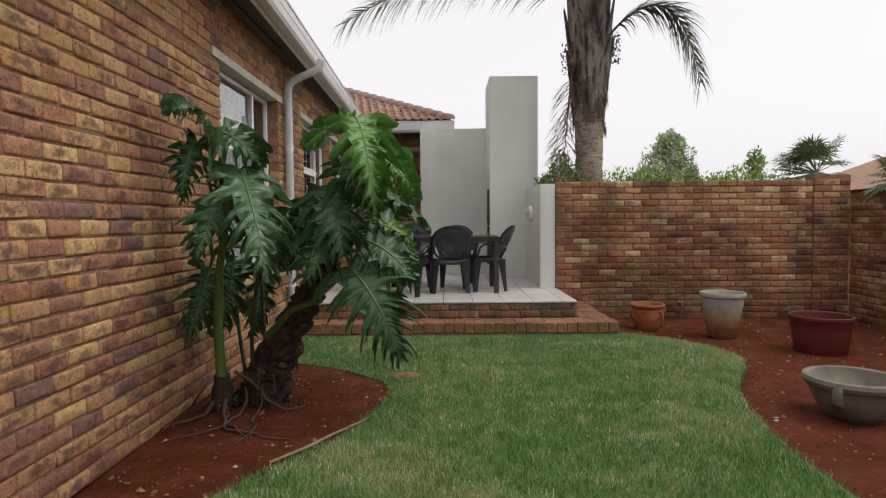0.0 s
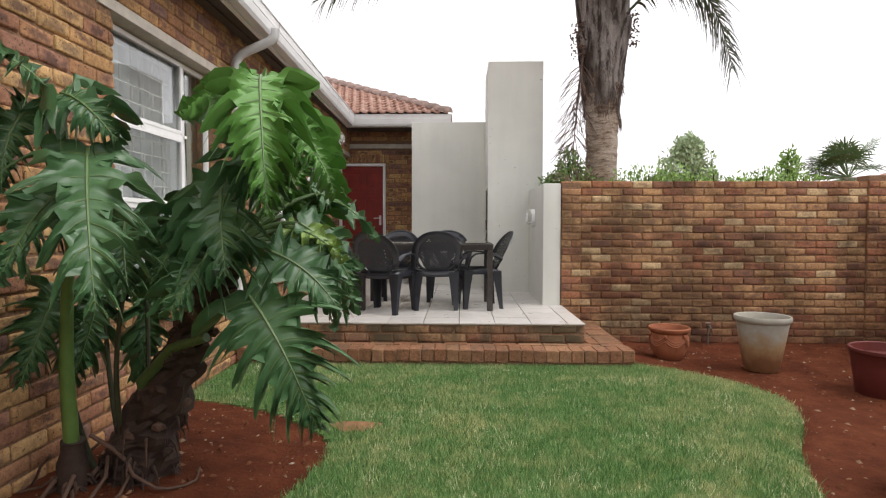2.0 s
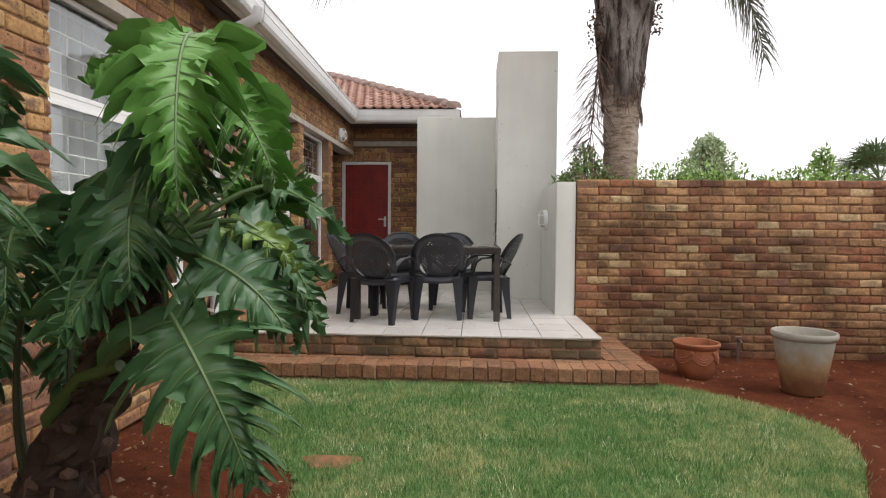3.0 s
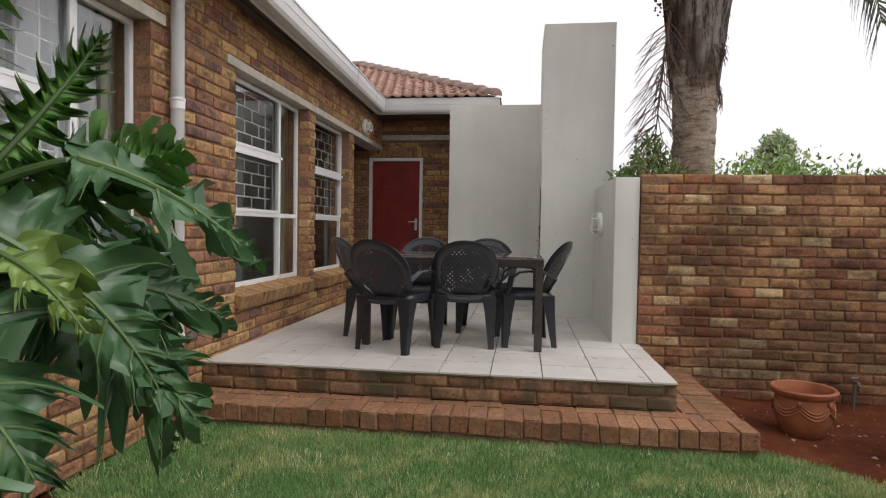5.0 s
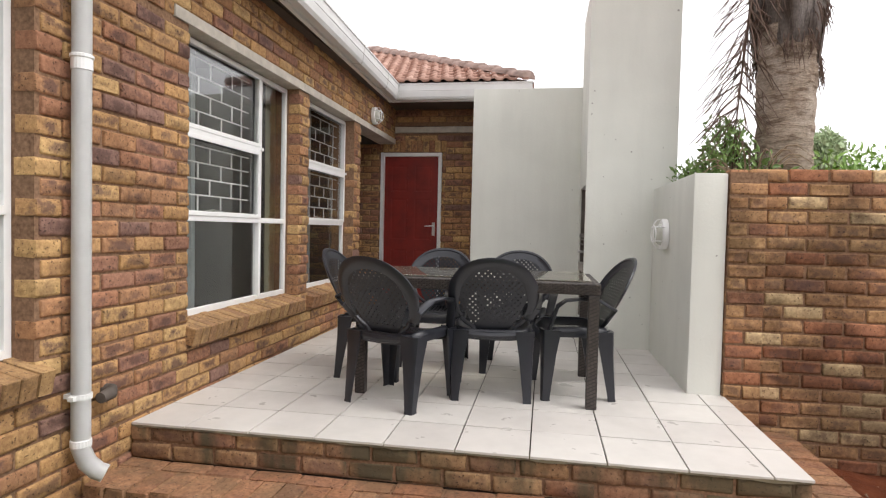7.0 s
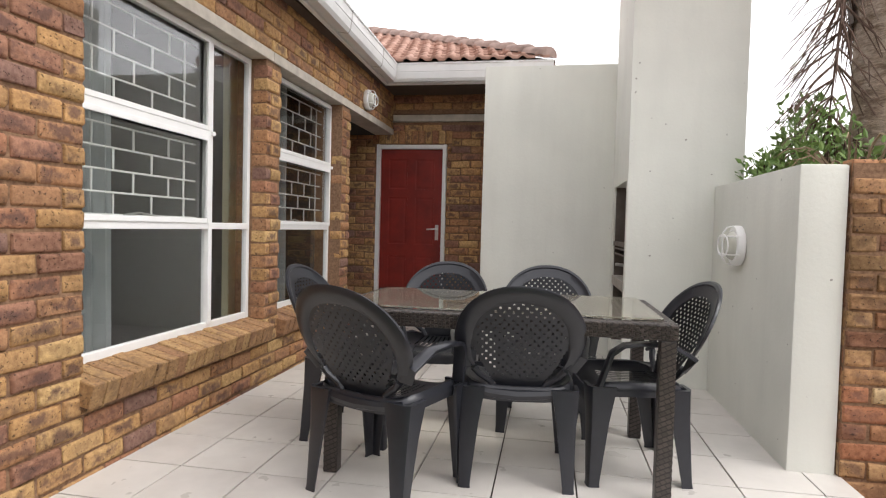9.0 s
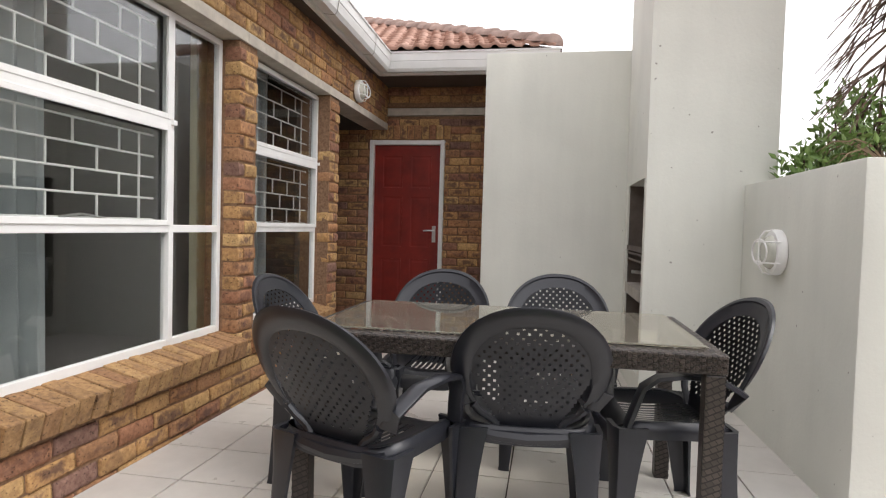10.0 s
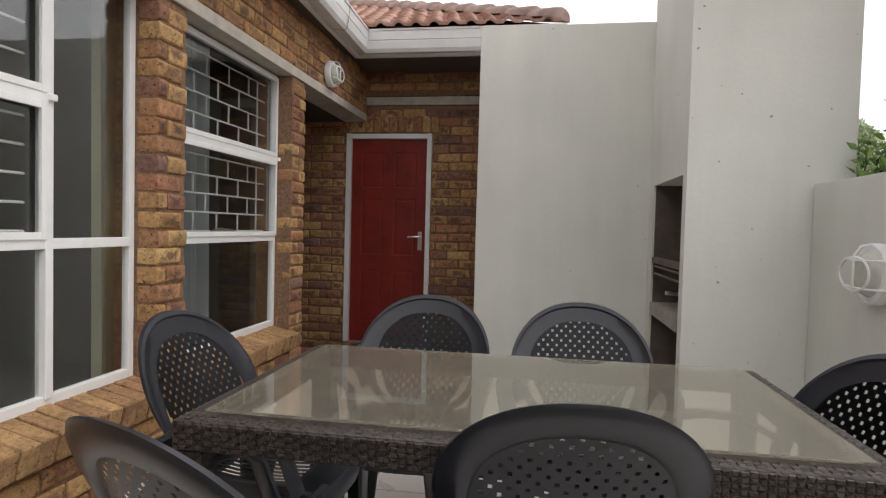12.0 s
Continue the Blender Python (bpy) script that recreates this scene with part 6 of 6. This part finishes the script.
def frond(pts, n, leaf, width, droop, mat, parent, seed, name="frond"):
    rng = random.Random(seed)
    c = bez(*pts, 40)
    bm = bmesh.new()
    tube(bm, c, [0.022 - 0.018 * i / 40 for i in range(41)], 6)
    for i in range(n):
        s = 0.10 + 0.9 * i / n
        k = min(39, int(s * 40))
        p = c[k].lerp(c[k + 1], s * 40 - k)
        t = (c[k + 1] - c[k]).normalized()
        side0 = t.cross(Vector((0, 0, 1))).normalized()
        for side in (-1, 1):
            ln = leaf * (0.45 + 0.75 * math.sin(math.pi * (0.12 + 0.80 * s))) * rng.uniform(0.8, 1.15)
            d = (side0 * side * rng.uniform(0.5, 0.9) + t * rng.uniform(0.5, 0.85) + Vector((0, 0, rng.uniform(-0.1, 0.35)))).normalized()
            wv = t.cross(d).normalized().cross(d) * width
            row = []
            q = p.copy()
            m = 4
            for j in range(m + 1):
                f = j / m
                w = (0.5 + 0.5 * math.sin(math.pi * min(1, f * 1.3 + 0.15))) * (1 - f) ** 0.35 if f < 1 else 0.08
                row.append((bm.verts.new(q + wv * w), bm.verts.new(q - wv * w)))
                d = (d + Vector((rng.uniform(-0.06, 0.06), rng.uniform(-0.06, 0.06), -droop * (0.5 + f)))).normalized()
                q = q + d * ln / m
            for a, b in zip(row, row[1:]):
                bm.faces.new((a[0], a[1], b[1], b[0]))
    return part(name, bm, mat, parent)


def palm():
    p = empty("palm_tree", pose(PX, PY, -0.05), "tall palm with ringed grey trunk, leaf boots and arching fronds", "palm tree")
    rng = random.Random(22)
    bm = bmesh.new()
    seg, rows = 28, []
    n = 120
    for i in range(n + 1):
        z = 5.2 * i / n
        r = 0.205 if z < 2.6 else 0.205 + 0.075 * min(1, (z - 2.6) / 1.5)
        if z > 4.2:
            r -= 0.14 * (z - 4.2)
        ring = 0.006 * (1 if (z * 9.2) % 1 > 0.22 else -0.5) if z < 2.75 else 0.0
        row = []
        for j in range(seg):
            a = 2 * math.pi * j / seg
            rr = r + ring + 0.014 * noise.noise(Vector((math.cos(a) * 2, math.sin(a) * 2, z * 5))) + 0.012 * noise.noise(Vector((math.cos(a) * 7, math.sin(a) * 7, z * 9)))
            row.append(bm.verts.new((rr * math.cos(a), rr * math.sin(a), z)))
        rows.append(row)
    for a, b in zip(rows, rows[1:]):
        for j in range(seg):
            bm.faces.new((a[j], a[(j + 1) % seg], b[(j + 1) % seg], b[j]))
    part("trunk", bm, M_PALMBARK, p, "grey-brown ringed palm trunk", smooth=True)
    for k in range(22):
        a = k * 2.399
        z0 = 2.70 + 0.085 * k
        h = rng.uniform(0.75, 1.15)
        bm = bmesh.new()
        grid = []
        for i in range(9):
            f = i / 8
            w = 0.62 * (1 - f) ** 0.75 + 0.16
            z = z0 + h * f
            rad = 0.207 + 0.075 * min(1, max(0, z - 2.6) / 1.5) + 0.016 + 0.075 * f ** 2 - 0.014 * max(0.0, 1 - 6 * f) + (0.02 if k % 2 else 0.0)
            grid.append([bm.verts.new(((rad + 0.012 * noise.noise(Vector((k, i, j)))) * math.cos(a + w * (j / 4 - 1)), (rad + 0.012 * noise.noise(Vector((k, i, j + 9)))) * math.sin(a + w * (j / 4 - 1)), z + 0.10 * abs(j / 4 - 1) * f)) for j in range(9)])
        for r0, r1 in zip(grid, grid[1:]):
            for j in range(8):
                bm.faces.new((r0[j], r0[j + 1], r1[j + 1], r1[j]))
        bmesh.ops.solidify(bm, geom=bm.faces[:], thickness=0.035)
        part("leaf_boot", bm, M_BOOT, p, smooth=True)
        # torn fibres at the foot of a boot
        bm = bmesh.new()
        for q in range(34):
            aa = a + rng.uniform(-0.6, 0.6)
            r0 = 0.215 + 0.05 * min(1, max(0, z0 - 2.6))
            s = Vector((r0 * math.cos(aa), r0 * math.sin(aa), z0 + rng.uniform(-0.03, 0.12)))
            d = Vector((math.cos(aa), math.sin(aa), 0))
            tube(bm, [s, s + d * rng.uniform(0.01, 0.04) + Vector((0, 0, -0.05)), s + d * rng.uniform(0.0, 0.05) + Vector((rng.uniform(-0.03, 0.03), 0, -rng.uniform(0.08, 0.2)))], [0.005, 0.004, 0.002], 4)
        tagged(part("fibre", bm, M_DEADFROND, p), kind="stuff")
    top = Vector((0, 0, 4.6))
    frond([(0.22, 0, 4.0), (1.25, -0.1, 5.3), (1.66, -0.1, 3.35)], 90, 0.70, 0.013, 0.34, M_FROND, p, 1)
    frond([(-0.1, -0.1, 4.5), (-1.9, -0.1, 5.45), (-3.7, -0.2, 4.25)], 100, 0.72, 0.013, 0.30, M_FROND, p, 2)
    for k in range(8):
        a = k * 0.785 + 0.5
        if abs(math.sin(a)) < 0.2:
            a += 0.3
        d = Vector((math.cos(a), math.sin(a), 0))
        frond([top, top + d * 1.3 + Vector((0, 0, 2.2)), top + d * rng.uniform(2.5, 3.2) + Vector((0, 0, rng.uniform(1.0, 1.8)))], 46, 0.6, 0.014, 0.18, M_FROND, p, 30 + k)
    # dead flower stalk hanging beside the trunk
    for seed, (a, b, c), ln in ((5, ((-0.24, -0.12, 3.75), (-0.34, -0.14, 3.3), (-0.42, -0.15, 2.0)), 0.55),):
        rng2 = random.Random(seed)
        bm = bmesh.new()
        line = bez(a, b, c, 24)
        tube(bm, line, [0.018 - 0.014 * i / 24 for i in range(25)], 6)
        for i in range(96):
            q = line[7 + int(17 * i / 96)]
            an = rng2.uniform(0, 6.3)
            d = Vector((math.cos(an) * 0.9 - 0.25, math.sin(an) * 0.6, -0.75)).normalized()
            m1 = q + d * ln * rng2.uniform(0.25, 0.45)
            m2 = m1 + (d + Vector((0, 0, -0.4))).normalized() * ln * rng2.uniform(0.3, 0.55)
            tube(bm, [q, m1, m2], [0.006, 0.0045, 0.003], 4)
            tube(bm, [m1, m1 + (d + Vector((rng2.uniform(-0.5, 0.5), rng2.uniform(-0.5, 0.5), -0.2))).normalized() * 0.16], [0.004, 0.0025], 4)
        part("dead_flower_stalk", bm, M_DEADFROND, p, "dry branched flower stalk")
    for side, zz in ((-1, 3.95), (1, 4.1)):
        bm = bmesh.new()
        for i in range(170):
            a, b = rng.uniform(0, 6.3), rng.uniform(0, 1) ** 0.6
            c = Vector((side * 0.33 + 0.13 * b * math.cos(a), -0.12 + 0.1 * b * math.sin(a), zz - rng.uniform(0, 0.45)))
            bmesh.ops.create_icosphere(bm, subdivisions=1, radius=0.013, matrix=Matrix.Translation(c))
        tagged(part("fruit_stalk", bm, M_DEADFROND, p, "dark dry fruit cluster"), kind="stuff")
    return p


palm()


# ---- shrubs and distance ----
def foliage(bm, centre, radii, n, size, rng, up=0.4):
    centre = Vector(centre)
    for _ in range(n):
        while True:
            v = Vector((rng.uniform(-1, 1), rng.uniform(-1, 1), rng.uniform(-1, 1)))
            if 0.25 < v.length < 1:
                break
        lump = 1 + 0.45 * noise.noise(v * 2.2 + centre)
        c = centre + Vector((v.x * radii[0], v.y * radii[1], v.z * radii[2])) * lump
        d = (Vector((rng.uniform(-1, 1), rng.uniform(-1, 1), rng.uniform(-0.4, 1) + up))).normalized()
        s = d.orthogonal().normalized()
        s.rotate(Matrix.Rotation(rng.uniform(0, 6.3), 3, d))
        ln = size * rng.uniform(0.6, 1.4)
        w = ln * 0.22
        up_v = d.cross(s)
        a, b = bm.verts.new(c), bm.verts.new(c + d * ln * 0.45 + s * w)
        e, f = bm.verts.new(c + d * ln + up_v * ln * 0.15), bm.verts.new(c + d * ln * 0.45 - s * w)
        bm.faces.new((a, b, e))
        bm.faces.new((a, e, f))


def shrub(name, label, blobs, n, size, mat, base, seed):
    rng = random.Random(seed)
    s = empty(name, pose(0, 0, 0), label, name.split("_")[-1])
    bm = bmesh.new()
    for c, r in blobs:
        foliage(bm, c, r, n, size, rng)
    tagged(part("crown", bm, mat, s), kind="stuff")
    bm = bmesh.new()
    for c, r in blobs:
        c = Vector(c)
        for k in range(5):
            e = c + Vector((rng.uniform(-1, 1) * r[0], rng.uniform(-1, 1) * r[1], rng.uniform(0.2, 1.0) * r[2])) * 0.8
            f = Vector(base).lerp(Vector((c.x, c.y, base[2])), 0.8)
            tube(bm, bez(f, (f + e) / 2 + Vector((rng.uniform(-0.1, 0.1), 0, 0.1)), e, 6), [0.05 - 0.006 * j for j in range(7)] if r[0] > 0.8 else [0.016 - 0.0018 * j for j in range(7)], 6)
    part("branches", bm, M_TRUNK, s)
    return s


M_SHRUB = leaf_material("shrub_leaf", (0.14, 0.27, 0.05), (0.26, 0.40, 0.10), 0.4, 0.35)
M_SHRUB_DARK = leaf_material("dark_shrub_leaf", (0.05, 0.10, 0.035), (0.10, 0.17, 0.055), 0.4, 0.35)
M_SHRUB_MID = leaf_material("mid_shrub_leaf", (0.09, 0.165, 0.045), (0.18, 0.27, 0.075), 0.4, 0.35)
M_FANLEAF = leaf_material("fan_palm_leaf", (0.085, 0.145, 0.06), (0.16, 0.225, 0.10), 0.5, 0.3)
# Distance haze is mixed into this paler leaf green.
M_FAR_HAZE = leaf_material("far_haze_leaf", (0.27, 0.36, 0.20), (0.38, 0.46, 0.28), 0.6, 0.2)
hrng = random.Random(77)
for k in range(7):
    x = 2.60 + 0.38 * k
    shrub("hedge_shrub", "bright green leafy shrub growing above the garden wall",
          [((x + hrng.uniform(-0.1, 0.1), 8.95 + hrng.uniform(-0.1, 0.1), (1.63 if k == 0 else 1.69) + hrng.uniform(-0.06, 0.06)), (0.28, 0.3, 0.30 + hrng.uniform(-0.1, 0.08)))], 620, 0.055, M_SHRUB, (x, 8.95, 0.0), 100 + k)
shrub("garden_shrub", "dark glossy shrub behind the low plastered wall", [((1.98, 9.25, 1.86), (0.2, 0.3, 0.34)), ((2.1, 9.7, 2.0), (0.2, 0.25, 0.34)), ((1.80, 9.45, 1.78), (0.15, 0.25, 0.18)), ((2.2, 9.1, 1.70), (0.2, 0.25, 0.25))], 620, 0.055, M_SHRUB_MID, (2.0, 9.4, 0.0), 120)
grass_clump = empty("strap_plant", pose(2.13, 9.12, 0.9), "clump of long dry yellowish strap leaves", "plant")
bm = bmesh.new()
for k in range(60):
    a = hrng.uniform(0, 6.3)
    d = Vector((math.cos(a), math.sin(a) * 0.8, 0))
    ln = hrng.uniform(0.35, 0.65)
    line = bez((hrng.uniform(-0.05, 0.05), 0, 0.45), d * ln * 0.3 + Vector((0, 0, 0.45 + ln * 1.4)), d * ln * 0.75 + Vector((0, 0, 0.55 + hrng.uniform(0.1, 0.5))), 6)
    tube(bm, line, [0.007, 0.008, 0.008, 0.007, 0.006, 0.004, 0.001], 4)
tagged(part("strap_leaves", bm, M_TWIG, grass_clump), kind="stuff")
part("stalk", tube(bmesh.new(), [(0, 0, -0.95), (0, 0, 0.5)], [0.07, 0.05], 10), M_TRUNK, grass_clump)

shrub("far_tree", "rounded green tree beyond the garden wall, paled by haze in its colour", [((11.3, 30.0, 3.7), (1.25, 1.3, 1.4)), ((11.4, 30.0, 4.75), (0.65, 0.8, 0.85)), ((10.3, 30.0, 3.0), (0.8, 0.9, 0.8)), ((12.2, 30.2, 3.3), (0.7, 0.8, 0.7))], 2000, 0.22, M_FAR_HAZE, (11.2, 30, 0), 130)
shrub("far_shrub", "spindly green shrub beyond the garden wall", [((6.15, 12.0, 1.9), (0.45, 0.4, 0.45)), ((6.35, 12.0, 2.3), (0.15, 0.2, 0.3)), ((5.6, 11.8, 1.85), (0.3, 0.3, 0.22))], 500, 0.08, M_SHRUB, (6.1, 12, 0), 131)
shrub("far_tree", "dark green tree behind the neighbouring house", [((17.6, 22.0, 3.4), (0.9, 0.9, 1.3)), ((18.5, 22.0, 3.0), (1.2, 0.9, 1.2))], 900, 0.25, M_SHRUB_DARK, (18, 22, 0), 132)
shrub("far_tree", "green tree above the screen wall, haze mixed into its leaf colour", [((1.2, 40.0, 4.9), (1.6, 1.5, 1.4))], 900, 0.25, M_FAR_HAZE, (1.2, 40, 0), 133)


def fan_palm(x, y, z, seed):
    p = empty("fan_palm", pose(x, y, 0), "fan palm with stiff radiating leaves beyond the wall", "palm tree")
    rng = random.Random(seed)
    part("trunk", tube(bmesh.new(), [(0, 0, -0.1), (0, 0, z * 0.6), (0, 0, z)], [0.25, 0.2, 0.22], 12), M_PALMBARK, p, smooth=True)
    for k in range(40):
        a, e = rng.uniform(0, 6.3), rng.uniform(-0.6, 1.3)
        d = Vector((math.cos(a) * math.cos(e), math.sin(a) * math.cos(e), math.sin(e)))
        hub = Vector((0, 0, z)) + d * rng.uniform(0.55, 1.0)
        side = d.cross(Vector((0, 0, 1))).normalized()
        up = side.cross(d)
        bm = bmesh.new()
        tube(bm, [(0, 0, z), hub], 0.015, 5)
        for j in range(21):
            f = radians(-115 + 230 * j / 20)
            w = d * math.cos(f) + side * math.sin(f) + up * 0.12
            ln = rng.uniform(0.5, 0.75)
            o = w.cross(up).normalized() * 0.026
            q = hub + w * ln * 0.6
            t = hub + w * ln + Vector((0, 0, -0.12))
            v = [bm.verts.new(hub), bm.verts.new(q + o), bm.verts.new(t), bm.verts.new(q - o)]
            bm.faces.new(v)
        part("fan_leaf", bm, M_FANLEAF, p)
    return p


fan_palm(12.5, 20.0, 2.75, 61)
fan_palm(15.9, 20.5, 2.6, 67)


def neighbour():
    h = empty("neighbour_house", pose(21.5, 27.0, 0), "neighbouring house with a low terracotta tiled roof", "house")
    part("wall", boxes((-4, 4, -3, 3, -0.1, 2.5)), M_GBRICK_ALL, h)
    bm = bmesh.new()
    lo = [bm.verts.new(v) for v in ((-4.6, -3.6, 2.4), (4.6, -3.6, 2.4), (4.6, 3.6, 2.4), (-4.6, 3.6, 2.4))]
    hi = [bm.verts.new(v) for v in ((-1.6, 0, 4.0), (1.6, 0, 4.0))]
    bm.faces.new((lo[0], lo[1], hi[1], hi[0]))
    bm.faces.new((lo[1], lo[2], hi[1]))
    bm.faces.new((lo[2], lo[3], hi[0], hi[1]))
    bm.faces.new((lo[3], lo[0], hi[0]))
    bm.faces.new(lo[::-1])
    part("roof", bm, M_FARROOF, h, "pale terracotta tiled roof")
    for x in (-2.2, 1.4):
        w = part("window", boxes((x, x + 1.2, -3.06, -2.99, 0.9, 2.0)), M_WHITE, h)
        part("pane", boxes((x + 0.06, x + 1.14, -3.07, -3.062, 0.96, 1.94)), M_GLASS, w)


def far_roof():
    k = Mat("far_roof_tile", 0.85, spec=0.2)
    w = k.n.new("ShaderNodeTexWave")
    w.bands_direction = "Z"
    w.inputs["Scale"].default_value, w.inputs["Distortion"].default_value = 4.5, 0.6
    k.l.new(k.pos, w.inputs["Vector"])
    k.color(k.mix(w.outputs["Fac"], (0.30, 0.17, 0.12), (0.47, 0.30, 0.22)))
    return k.m


M_FARROOF = far_roof()
neighbour()
